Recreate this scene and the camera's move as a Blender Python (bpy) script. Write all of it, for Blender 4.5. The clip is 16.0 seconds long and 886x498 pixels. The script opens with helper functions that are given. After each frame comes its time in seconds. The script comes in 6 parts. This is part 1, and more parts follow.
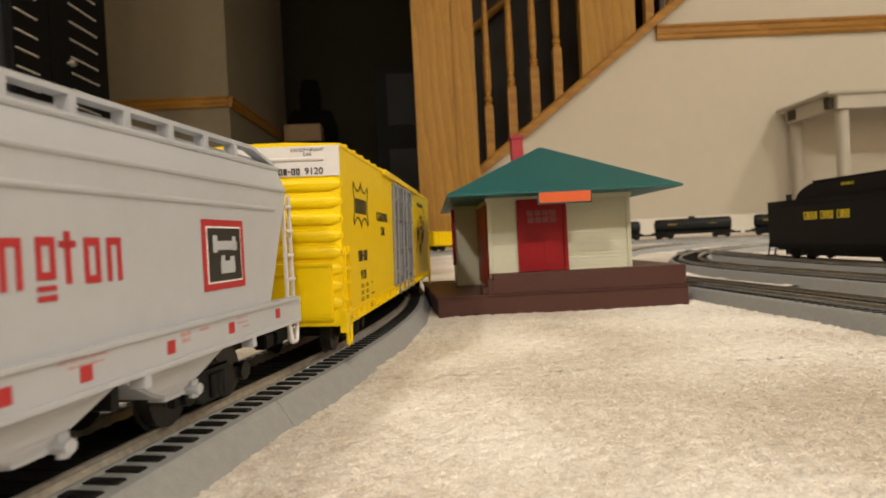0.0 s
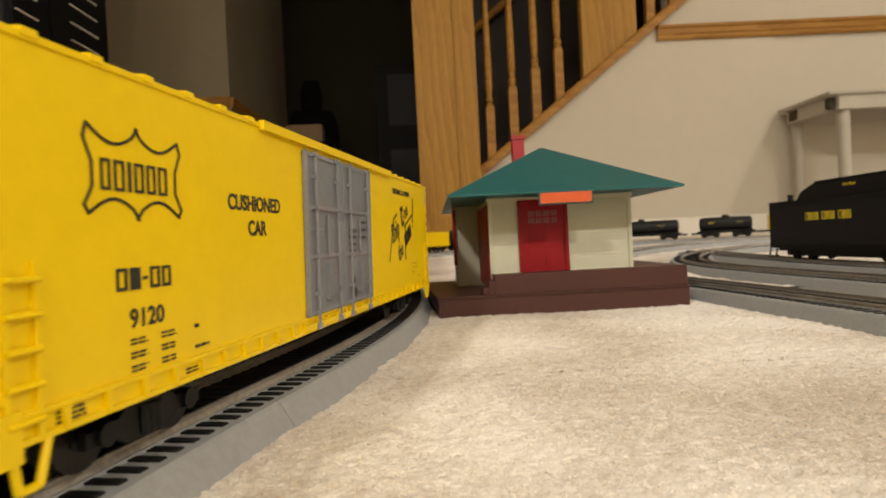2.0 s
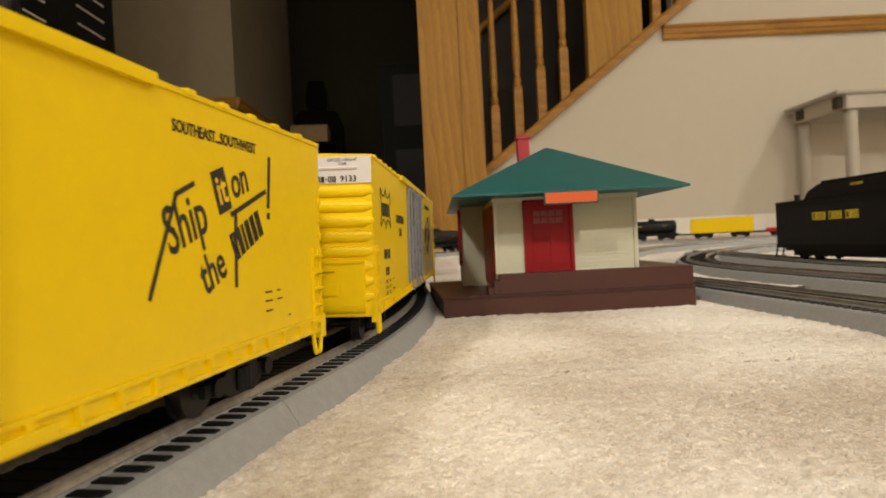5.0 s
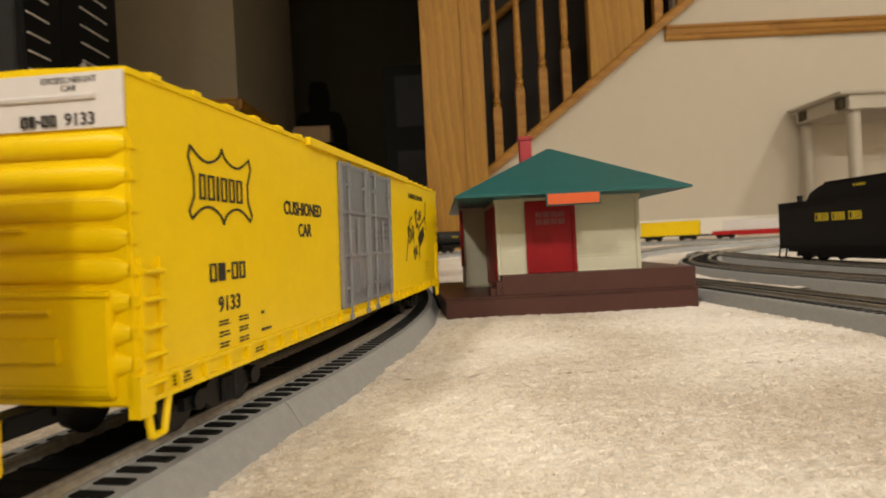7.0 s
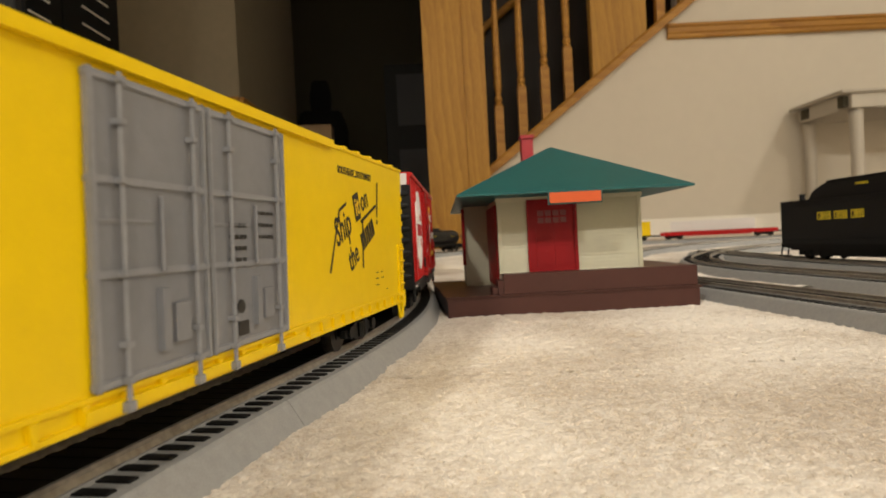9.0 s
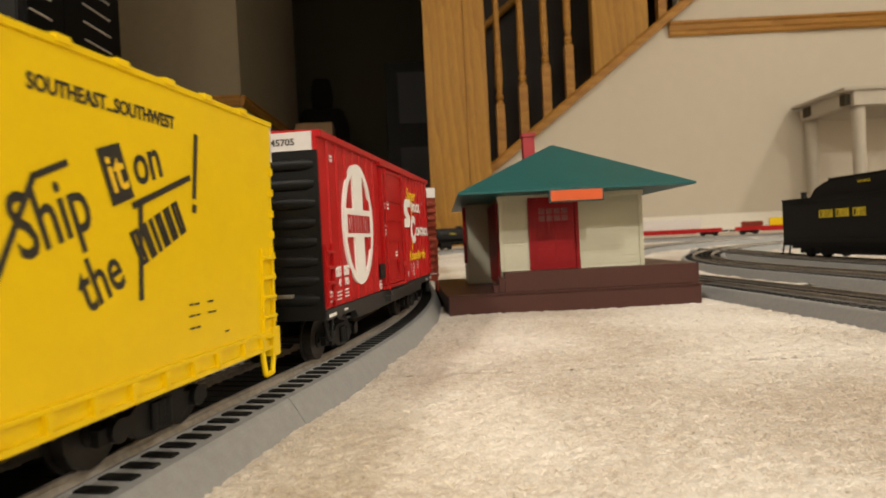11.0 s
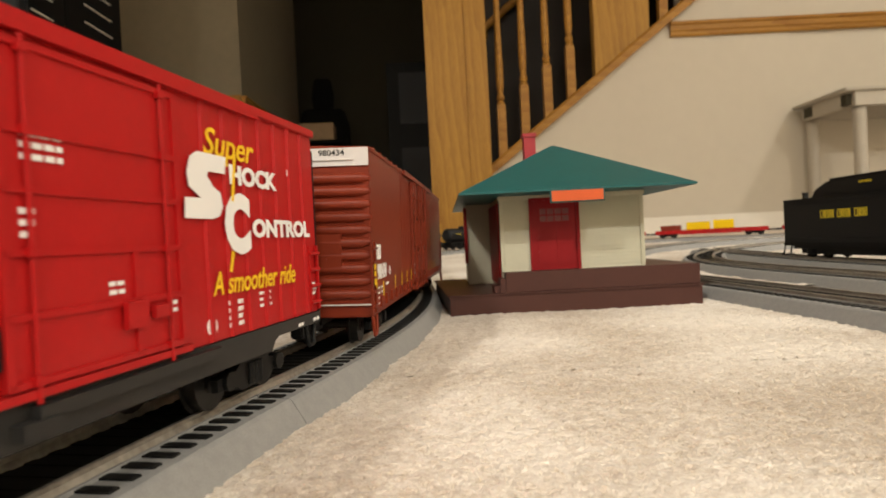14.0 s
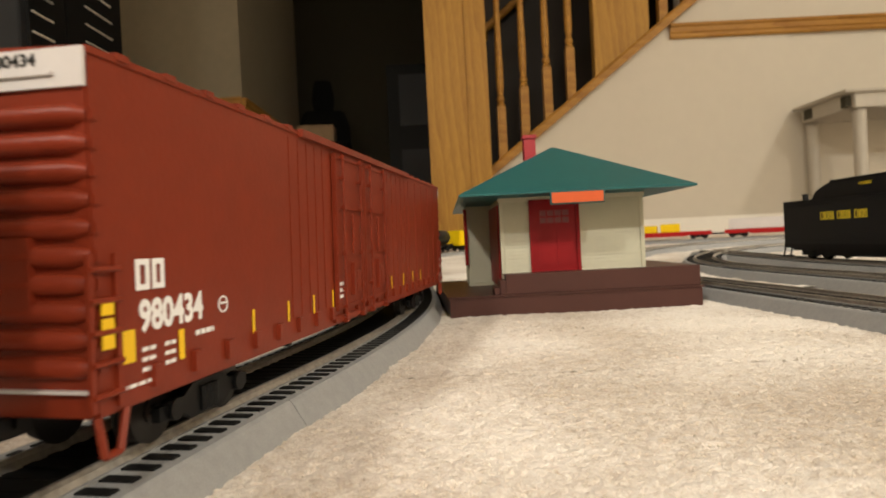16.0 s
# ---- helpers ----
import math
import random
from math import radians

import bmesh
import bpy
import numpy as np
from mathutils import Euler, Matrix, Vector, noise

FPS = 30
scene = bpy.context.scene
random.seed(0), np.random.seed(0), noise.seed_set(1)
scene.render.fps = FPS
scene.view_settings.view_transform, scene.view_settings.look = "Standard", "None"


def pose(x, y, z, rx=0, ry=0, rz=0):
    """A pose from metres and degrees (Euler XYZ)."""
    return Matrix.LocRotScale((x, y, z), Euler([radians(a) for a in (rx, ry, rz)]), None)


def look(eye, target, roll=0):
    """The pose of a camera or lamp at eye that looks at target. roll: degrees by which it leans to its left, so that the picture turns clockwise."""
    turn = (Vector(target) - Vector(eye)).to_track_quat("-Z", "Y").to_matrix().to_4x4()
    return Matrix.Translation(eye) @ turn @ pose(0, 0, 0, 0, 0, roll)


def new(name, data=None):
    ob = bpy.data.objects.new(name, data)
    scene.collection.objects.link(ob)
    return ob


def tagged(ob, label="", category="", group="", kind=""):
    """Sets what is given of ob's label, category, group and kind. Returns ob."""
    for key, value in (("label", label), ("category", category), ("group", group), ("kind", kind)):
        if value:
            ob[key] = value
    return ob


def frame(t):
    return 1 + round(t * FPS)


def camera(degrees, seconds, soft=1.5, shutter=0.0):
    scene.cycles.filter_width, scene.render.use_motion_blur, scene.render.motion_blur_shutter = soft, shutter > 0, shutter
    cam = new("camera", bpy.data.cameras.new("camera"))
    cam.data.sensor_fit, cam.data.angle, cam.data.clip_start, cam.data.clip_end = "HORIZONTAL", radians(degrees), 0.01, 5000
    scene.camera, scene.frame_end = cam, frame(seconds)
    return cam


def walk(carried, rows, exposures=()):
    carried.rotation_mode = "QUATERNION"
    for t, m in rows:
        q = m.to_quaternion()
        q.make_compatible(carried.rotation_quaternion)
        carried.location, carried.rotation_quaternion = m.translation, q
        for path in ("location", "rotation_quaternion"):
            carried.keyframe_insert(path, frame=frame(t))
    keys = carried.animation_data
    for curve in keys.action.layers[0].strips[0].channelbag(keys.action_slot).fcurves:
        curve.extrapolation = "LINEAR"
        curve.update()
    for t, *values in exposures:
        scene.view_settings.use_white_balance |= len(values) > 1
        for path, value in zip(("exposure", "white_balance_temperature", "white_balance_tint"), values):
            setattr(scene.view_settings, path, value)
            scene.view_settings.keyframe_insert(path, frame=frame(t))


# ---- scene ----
EYE_Z = 0.0372          # lens height over the carpet
RAIL = 0.0075           # rail head over the carpet
SPEED = 0.0462          # train speed, m/s

cam = camera(71.45, 16.0, soft=1.7, shutter=0.4)
cam.data.dof.use_dof, cam.data.dof.focus_distance, cam.data.dof.aperture_fstop = True, 0.16, 40.0

# seconds, turn to the right and tilt upwards (degrees)
HEAD = [(0.0, 1.13, -0.735), (0.5, 1.064, -0.669), (1.0, 1.064, -0.63), (1.5, 1.038, -0.656), (2.0, 1.038, -0.682),
        (2.5, 0.907, -0.761), (3.0, 0.867, -0.761), (3.5, 0.762, -0.761), (4.0, 0.71, -0.761), (4.2, 0.685, -0.75),
        (6.3, 0.39, -0.53), (6.5, 0.381, -0.525), (7.0, 0.368, -0.551), (7.5, 0.302, -0.603), (8.0, 0.263, -0.617),
        (8.5, 0.21, -0.643), (9.0, 0.21, -0.669), (9.2, 0.20, -0.69), (11.3, 0.08, -0.853), (11.5, 0.079, -0.853),
        (12.0, 0.079, -0.853), (12.5, 0.079, -0.853), (13.0, 0.053, -0.853), (13.5, 0.0, -0.814), (14.0, 0.0, -0.814),
        (14.5, -0.039, -0.787), (15.0, -0.039, -0.709), (15.5, -0.026, -0.695), (16.0, 0.0, -0.656)]


def aim(a, p):
    a, p = radians(a), radians(p)
    eye = Vector((0, 0, EYE_Z))
    return look(eye, eye + Vector((math.sin(a) * math.cos(p), math.cos(a) * math.cos(p), math.sin(p))), -2.87)


walk(cam, [(t, aim(a, p)) for t, a, p in HEAD],
     exposures=[(0.0, -0.40), (3.5, -0.43), (7.0, -0.46), (11.5, -0.40), (13.2, -0.31), (16.0, -0.27)])

# ---- light: a lit basement at night, warm ceiling lamps behind and above ----
world = bpy.data.worlds.new("world")
scene.world = world
world.use_nodes = True
world.node_tree.nodes["Background"].inputs[0].default_value = (1.0, 0.86, 0.68, 1)
world.node_tree.nodes["Background"].inputs[1].default_value = 0.02


def ceiling_lamp(x, y, z, size, power, colour=(1.0, 0.945, 0.845)):
    data = bpy.data.lights.new("ceiling_light", "AREA")
    data.shape, data.size, data.energy, data.color = "DISK", size, power, colour
    ob = new("ceiling_light_glow", data)
    ob.matrix_world = look((x, y, z), (x, y, 0))
    return ob


LAMPS = [(0.45, -3.0), (2.45, 0.55), (-1.4, -2.2), (2.6, -2.9)]
ceiling_lamp(*LAMPS[0], 2.36, 0.30, 92)
ceiling_lamp(*LAMPS[1], 2.36, 0.28, 32)
ceiling_lamp(*LAMPS[2], 2.36, 0.30, 100)
ceiling_lamp(*LAMPS[3], 2.36, 0.30, 100)


# ---- materials ----
# a plain helper: one shader with two scales of grain and a fine bump
def material(name, colour, rough=0.5, metal=0.0, grain=0.0, scale=60.0, bump=0.0, bump_scale=400.0, second=None, stretch=(1, 1, 1), spec=0.5):
    m = bpy.data.materials.new(name)
    m.use_nodes = True
    nodes, links = m.node_tree.nodes, m.node_tree.links
    b = nodes["Principled BSDF"]
    b.inputs["Roughness"].default_value, b.inputs["Metallic"].default_value = rough, metal
    b.inputs["Specular IOR Level"].default_value = spec
    b.inputs["Base Color"].default_value = (*colour, 1)
    co = nodes.new("ShaderNodeTexCoord")
    mp = nodes.new("ShaderNodeMapping")
    mp.inputs["Scale"].default_value = stretch
    links.new(co.outputs["Object"], mp.inputs["Vector"])
    if grain:
        n1, n2 = nodes.new("ShaderNodeTexNoise"), nodes.new("ShaderNodeTexNoise")
        n1.inputs["Scale"].default_value, n2.inputs["Scale"].default_value = scale, scale * 7.3
        n1.inputs["Detail"].default_value, n2.inputs["Detail"].default_value = 4, 3
        add = nodes.new("ShaderNodeMath")
        add.operation = "ADD"
        ramp = nodes.new("ShaderNodeValToRGB")
        dark = second if second else tuple(c * (1 - grain) for c in colour)
        light = colour if second else tuple(min(1, c * (1 + grain)) for c in colour)
        ramp.color_ramp.elements[0].position, ramp.color_ramp.elements[1].position = 0.35, 0.65
        ramp.color_ramp.elements[0].color, ramp.color_ramp.elements[1].color = (*dark, 1), (*light, 1)
        half = nodes.new("ShaderNodeMath")
        half.operation = "MULTIPLY"
        half.inputs[1].default_value = 0.5
        for n, i in ((n1, 0), (n2, 1)):
            links.new(mp.outputs[0], n.inputs["Vector"])
            links.new(n.outputs[0], add.inputs[i])
        links.new(add.outputs[0], half.inputs[0])
        links.new(half.outputs[0], ramp.inputs[0])
        links.new(ramp.outputs[0], b.inputs["Base Color"])
    if bump:
        n3, bp = nodes.new("ShaderNodeTexNoise"), nodes.new("ShaderNodeBump")
        n3.inputs["Scale"].default_value = bump_scale
        bp.inputs["Strength"].default_value, bp.inputs["Distance"].default_value = bump, 0.0006
        links.new(mp.outputs[0], n3.inputs["Vector"])
        links.new(n3.outputs[0], bp.inputs["Height"])
        links.new(bp.outputs[0], b.inputs["Normal"])
    return m


YELLOW = material("yellow_plastic", (0.82, 0.565, 0.0005), 0.40, grain=0.03, scale=30, bump=0.08, bump_scale=900, spec=0.28)
# Paler copy of the door grey: rim and rod highlights are in its colour.
GREY_EDGE_LIT = material("grey_plastic_lit_edges", (0.245, 0.25, 0.265), 0.18, grain=0.06, scale=120)
GREY_DOOR = material("grey_plastic", (0.205, 0.21, 0.225), 0.24, grain=0.05, scale=60, bump=0.1, bump_scale=900)
WHITE = material("white_paint", (0.66, 0.62, 0.60), 0.5, grain=0.03, scale=80)
BLACK_INK = material("black_ink", (0.02, 0.018, 0.015), 0.5)
RED = material("red_plastic", (0.43, 0.009, 0.010), 0.42, grain=0.05, scale=40, bump=0.08, bump_scale=900, spec=0.25)
RED_INK = material("red_ink", (0.43, 0.022, 0.028), 0.5)
PALE_RED_INK = material("pale_red_ink", (0.48, 0.26, 0.26), 0.5)
OXIDE = material("oxide_red_plastic", (0.20, 0.027, 0.010), 0.42, grain=0.06, scale=30, bump=0.08, bump_scale=900, spec=0.28)
HOPPER_GREY = material("light_grey_plastic", (0.45, 0.465, 0.50), 0.45, grain=0.03, scale=40, bump=0.08, bump_scale=800)
BLACK = material("black_plastic", (0.007, 0.007, 0.007), 0.5, grain=0.15, scale=60, spec=0.22)
CHARCOAL = material("charcoal_plastic", (0.024, 0.023, 0.022), 0.5, grain=0.12, scale=60, spec=0.3)
WHEEL = material("worn_wheel_metal", (0.022, 0.020, 0.018), 0.42, 0.3, grain=0.25, scale=160, spec=0.4)
DARK_STEEL = material("dark_steel", (0.006, 0.006, 0.006), 0.5, 0.0, grain=0.2, scale=120, spec=0.22)
STEEL = material("nickel_rail", (0.50, 0.46, 0.40), 0.38, 0.55, grain=0.2, scale=90, second=(0.30, 0.27, 0.23))
BALLAST = material("grey_roadbed", (0.30, 0.30, 0.295), 0.75, grain=0.09, scale=420, bump=0.22, bump_scale=3200)
TIE = material("tie_plastic", (0.008, 0.0075, 0.007), 0.6, grain=0.2, scale=200, spec=0.2)
CREAM = material("cream_plastic", (0.475, 0.455, 0.335), 0.5, grain=0.03, scale=50)
BROWN = material("brown_plastic", (0.070, 0.026, 0.020), 0.42, spec=0.3, grain=0.06, scale=50, bump=0.06)
TEAL = material("teal_plastic", (0.011, 0.098, 0.100), 0.45, spec=0.35, grain=0.05, scale=50, bump=0.06)
DOOR_RED = material("door_red_plastic", (0.235, 0.004, 0.007), 0.45, spec=0.22, grain=0.05, scale=50)
CHIMNEY_RED = material("chimney_red_plastic", (0.36, 0.015, 0.025), 0.45, grain=0.05, scale=80)
ORANGE = material("orange_sign", (0.62, 0.095, 0.015), 0.45, grain=0.04, scale=200)


def oak_material(name, light, dark, stretch, scale):
    """Oak: wavering growth bands along the board, with short dark pores and paler streaks."""
    m = material(name, light, 0.45, bump=0.1, bump_scale=60, stretch=stretch, spec=0.25)
    nodes, links = m.node_tree.nodes, m.node_tree.links
    b, mp = nodes["Principled BSDF"], nodes["Mapping"]
    wave, pores, tone = nodes.new("ShaderNodeTexWave"), nodes.new("ShaderNodeTexNoise"), nodes.new("ShaderNodeTexNoise")
    wave.wave_type, wave.bands_direction, wave.wave_profile = "BANDS", "DIAGONAL", "SAW"
    for key, value in (("Scale", scale), ("Distortion", 7.0), ("Detail", 2.5), ("Detail Scale", 1.2)):
        wave.inputs[key].default_value = value
    pores.inputs["Scale"].default_value, pores.inputs["Detail"].default_value = scale * 26, 3
    tone.inputs["Scale"].default_value, tone.inputs["Detail"].default_value = scale * 0.7, 2
    total = None
    for node, weight in ((wave, 0.20), (pores, 0.50), (tone, 0.40)):
        w = nodes.new("ShaderNodeMath")
        w.operation = "MULTIPLY_ADD"
        w.inputs[1].default_value, w.inputs[2].default_value = weight, 0.0
        links.new(mp.outputs[0], node.inputs["Vector"])
        links.new(node.outputs["Fac"], w.inputs[0])
        if total:
            links.new(total.outputs[0], w.inputs[2])
        total = w
    ramp = nodes.new("ShaderNodeValToRGB")
    ramp.color_ramp.elements[0].position, ramp.color_ramp.elements[1].position = 0.36, 0.70
    ramp.color_ramp.elements[0].color, ramp.color_ramp.elements[1].color = (*dark, 1), (*light, 1)
    links.new(total.outputs[0], ramp.inputs[0])
    links.new(ramp.outputs[0], b.inputs["Base Color"])
    return m


OAK = oak_material("oak", (0.44, 0.235, 0.036), (0.28, 0.128, 0.018), (6, 6, 0.40), 3.2)
OAK_RAIL = oak_material("oak_moulding", (0.41, 0.205, 0.036), (0.26, 0.112, 0.017), (0.6, 6, 6), 2.4)
# Stairwell wall: lamplight gets past the balusters, so its darkness is in the colour.
UNLIT_STAIRWELL = material("unlit_stairwell", (0.016, 0.010, 0.006), 0.6, grain=0.25, scale=8, stretch=(6, 6, 0.5))
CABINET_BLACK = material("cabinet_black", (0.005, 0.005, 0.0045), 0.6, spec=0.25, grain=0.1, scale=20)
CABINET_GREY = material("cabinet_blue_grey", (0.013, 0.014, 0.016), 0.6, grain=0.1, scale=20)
LAMP_GLASS = bpy.data.materials.new("lamp_glass")
LAMP_GLASS.use_nodes = True
LAMP_GLASS.node_tree.nodes["Principled BSDF"].inputs["Emission Color"].default_value = (1.0, 0.87, 0.69, 1)
LAMP_GLASS.node_tree.nodes["Principled BSDF"].inputs["Emission Strength"].default_value = 6.0
WALL = material("painted_wall", (0.57, 0.515, 0.42), 0.7, grain=0.02, scale=3, bump=0.15, bump_scale=120)
# Darker than WALL: the far side's dimness is put into this colour.
WALL_DIM = material("painted_wall_dim", (0.235, 0.19, 0.12), 0.75, grain=0.05, scale=3, bump=0.1, bump_scale=120)
TRIM_WHITE = material("white_trim", (0.78, 0.74, 0.66), 0.5, grain=0.02, scale=10)
CEILING = material("ceiling_paint", (0.75, 0.72, 0.66), 0.8, grain=0.02, scale=10)
CARPET = material("carpet_backing", (0.74, 0.65, 0.545), 0.9, grain=0.16, scale=60, second=(0.56, 0.465, 0.365))
# Near-black: dimness of stairwell and unlit room, put into the colour.
UNLIT_BLACK = material("unlit_black", (0.006, 0.0055, 0.0045), 0.9, spec=0.15, grain=0.2, scale=20)
CARDBOARD = material("cardboard", (0.36, 0.24, 0.13), 0.8, grain=0.1, scale=20)
TENDER_BLACK = material("tender_black", (0.009, 0.009, 0.0095), 0.5, grain=0.1, scale=60, spec=0.3)
GOLD_INK = material("gold_ink", (0.78, 0.60, 0.03), 0.5)
YELLOW_INK = material("yellow_ink", (0.88, 0.56, 0.01), 0.5)
WHITE_INK = material("white_ink", (0.88, 0.87, 0.86), 0.5)
TABLE_WHITE = material("white_table_paint", (0.46, 0.42, 0.35), 0.5, grain=0.03, scale=8)


def nap_material(name, rough, islands, dark, light):
    """The packed yarn tips: speckled cream, with a fine fuzzy relief and soft darker patches; islands: tone from yarn to yarn."""
    m = material(name, (0.86, 0.79, 0.69), rough, bump=0.0 if islands else 0.7, bump_scale=2000)
    nodes, links = m.node_tree.nodes, m.node_tree.links
    co = nodes.new("ShaderNodeTexCoord")
    total = None
    for scale, detail, weight in ((13.0, 2.0, 1.25), (260.0, 3.0, 0.5), (1150.0, 2.0, 0.65)):
        n, w = nodes.new("ShaderNodeTexNoise"), nodes.new("ShaderNodeMath")
        n.inputs["Scale"].default_value, n.inputs["Detail"].default_value = scale, detail
        w.operation = "MULTIPLY_ADD"
        w.inputs[1].default_value = weight / 2.2
        w.inputs[2].default_value = 0.0
        links.new(co.outputs["Object"], n.inputs["Vector"])
        links.new(n.outputs[0], w.inputs[0])
        if total:
            links.new(total.outputs[0], w.inputs[2])
        total = w
    if islands:
        geo, w = nodes.new("ShaderNodeNewGeometry"), nodes.new("ShaderNodeMath")
        w.operation = "MULTIPLY_ADD"
        w.inputs[1].default_value, w.inputs[2].default_value = islands, -islands / 2
        links.new(geo.outputs["Random Per Island"], w.inputs[0])
        both = nodes.new("ShaderNodeMath")
        links.new(total.outputs[0], both.inputs[0])
        links.new(w.outputs[0], both.inputs[1])
        total = both
    ramp = nodes.new("ShaderNodeValToRGB")
    ramp.color_ramp.elements[0].position, ramp.color_ramp.elements[1].position = 0.435, 0.625
    ramp.color_ramp.elements[0].color, ramp.color_ramp.elements[1].color = (*dark, 1), (*light, 1)
    links.new(total.outputs[0], ramp.inputs[0])
    links.new(ramp.outputs[0], nodes["Principled BSDF"].inputs["Base Color"])
    nodes["Principled BSDF"].inputs["Sheen Weight"].default_value = 0.25
    if islands:
        # thin yarn lets light through
        glow, mix = nodes.new("ShaderNodeBsdfTranslucent"), nodes.new("ShaderNodeMixShader")
        mix.inputs[0].default_value = 0.45
        links.new(ramp.outputs[0], glow.inputs[0])
        links.new(nodes["Principled BSDF"].outputs[0], mix.inputs[1])
        links.new(glow.outputs[0], mix.inputs[2])
        links.new(mix.outputs[0], nodes["Material Output"].inputs[0])
    return m


NAP = nap_material("carpet_nap", 0.75, 0.0, (0.50, 0.405, 0.305), (0.87, 0.805, 0.715))
YARN = nap_material("carpet_yarn", 0.30, 0.03, (0.80, 0.71, 0.58), (0.97, 0.93, 0.86))
PANE = material("dull_red_pane", (0.17, 0.022, 0.024), 0.3)
# The unlit room's darkness is in this brown; the table brackets share it.
DARK_ROOM = material("unlit_room_brown", (0.044, 0.036, 0.017), 0.8, grain=0.05, scale=3)


# ---- mesh helpers ----
def box(bm, x0, x1, y0, y1, z0, z1, m=None):
    vs = [bm.verts.new(m @ Vector(c) if m else c) for c in ((x0, y0, z0), (x1, y0, z0), (x1, y1, z0), (x0, y1, z0),
                                                          (x0, y0, z1), (x1, y0, z1), (x1, y1, z1), (x0, y1, z1))]
    for f in ((3, 2, 1, 0), (4, 5, 6, 7), (0, 1, 5, 4), (1, 2, 6, 5), (2, 3, 7, 6), (3, 0, 4, 7)):
        bm.faces.new([vs[i] for i in f])


def rod(bm, a, b, r, n=8, r2=None):
    a, b = Vector(a), Vector(b)
    d = (b - a).normalized()
    u = d.orthogonal().normalized()
    w = d.cross(u)
    r2 = r if r2 is None else r2
    rings = []
    for p, rr in ((a, r), (b, r2)):
        rings.append([bm.verts.new(p + (u * math.cos(2 * math.pi * i / n) + w * math.sin(2 * math.pi * i / n)) * rr) for i in range(n)])
    for i in range(n):
        bm.faces.new((rings[0][i], rings[0][(i + 1) % n], rings[1][(i + 1) % n], rings[1][i]))
    bm.faces.new(rings[0][::-1])
    bm.faces.new(rings[1])


def lathe(bm, profile, axis_at=(0, 0), n=12):
    """profile: (radius, height) pairs round a vertical axis."""
    rings = []
    for r, z in profile:
        rings.append([bm.verts.new((axis_at[0] + r * math.cos(2 * math.pi * i / n), axis_at[1] + r * math.sin(2 * math.pi * i / n), z)) for i in range(n)])
    for a, b in zip(rings, rings[1:]):
        for i in range(n):
            bm.faces.new((a[i], a[(i + 1) % n], b[(i + 1) % n], b[i]))
    bm.faces.new(rings[0][::-1])
    bm.faces.new(rings[-1])


def extrude(bm, outline, axis, lo, hi):
    """A prism: outline pairs in the plane across axis ('x': y,z; 'y': x,z; 'z': x,y), from lo to hi."""
    def place(a, b, c):
        return {"x": (c, a, b), "y": (a, c, b), "z": (a, b, c)}[axis]
    p = [bm.verts.new(place(a, b, lo)) for a, b in outline]
    q = [bm.verts.new(place(a, b, hi)) for a, b in outline]
    n = len(p)
    for i in range(n):
        bm.faces.new((p[i], p[(i + 1) % n], q[(i + 1) % n], q[i]))
    bm.faces.new(p[::-1])
    bm.faces.new(q)


def finish(bm, name, mat, bevel=0.0, smooth=False):
    bmesh.ops.recalc_face_normals(bm, faces=bm.faces)
    if bevel:
        bmesh.ops.bevel(bm, geom=list(bm.edges), offset=bevel, segments=2, affect="EDGES", clamp_overlap=True)
    me = bpy.data.meshes.new(name)
    bm.to_mesh(me)
    bm.free()
    me.materials.append(mat)
    for p in me.polygons:
        p.use_smooth = smooth
    return me


def part(name, bm, mat, parent, label="", bevel=0.0, smooth=False):
    ob = new(name, finish(bm, name, mat, bevel, smooth))
    ob.parent = parent
    return tagged(ob, label)


def shared(name, mesh, parent, m):
    ob = new(name, mesh)
    ob.parent = parent
    ob.matrix_basis = m
    return ob


def thing(name, label, category, group="", kind="", m=None):
    ob = tagged(new(name), label, category, group, kind)
    if m:
        ob.matrix_basis = m
    return ob


def slab(name, mat, x0, x1, y0, y1, z0, z1, label, category, bevel=0.0, kind="structure"):
    bm = bmesh.new()
    box(bm, x0, x1, y0, y1, z0, z1)
    return tagged(new(name, finish(bm, name, mat, bevel)), label, category, kind=kind)


def lettering(name, text, size, mat, parent, m, stretch=1.0, shear=0.0, bold=0.0, align="CENTER"):
    """Flat printed letters in the x,y plane of m, a hair thick."""
    cu = bpy.data.curves.new(name, "FONT")
    cu.body, cu.size, cu.align_x, cu.align_y = text, size, align, "CENTER"
    cu.extrude, cu.shear, cu.offset, cu.resolution_u = 0.00004, shear, bold, 3
    ob = bpy.data.objects.new(name, cu)
    scene.collection.objects.link(ob)
    dg = bpy.context.evaluated_depsgraph_get()
    me = bpy.data.meshes.new_from_object(ob.evaluated_get(dg))
    bpy.data.objects.remove(ob)
    me.materials.clear()
    me.materials.append(mat)
    me.transform(m @ Matrix.Diagonal((stretch, 1, 1, 1)))
    out = new(name, me)
    out.parent = parent
    return out


# ---- the line of the main track: heading along its length ----
BENDS = [(-0.6, 8.2), (0.05, 9.7), (0.14, 13.9), (0.20, 10.2), (0.30, 2.8), (0.36, -1.2), (0.44, -4.2), (0.6, -2), (0.85, -1),
         (0.93, 4), (1.5, 112), (1.62, 116), (3.6, 116)]
STEP = 0.002


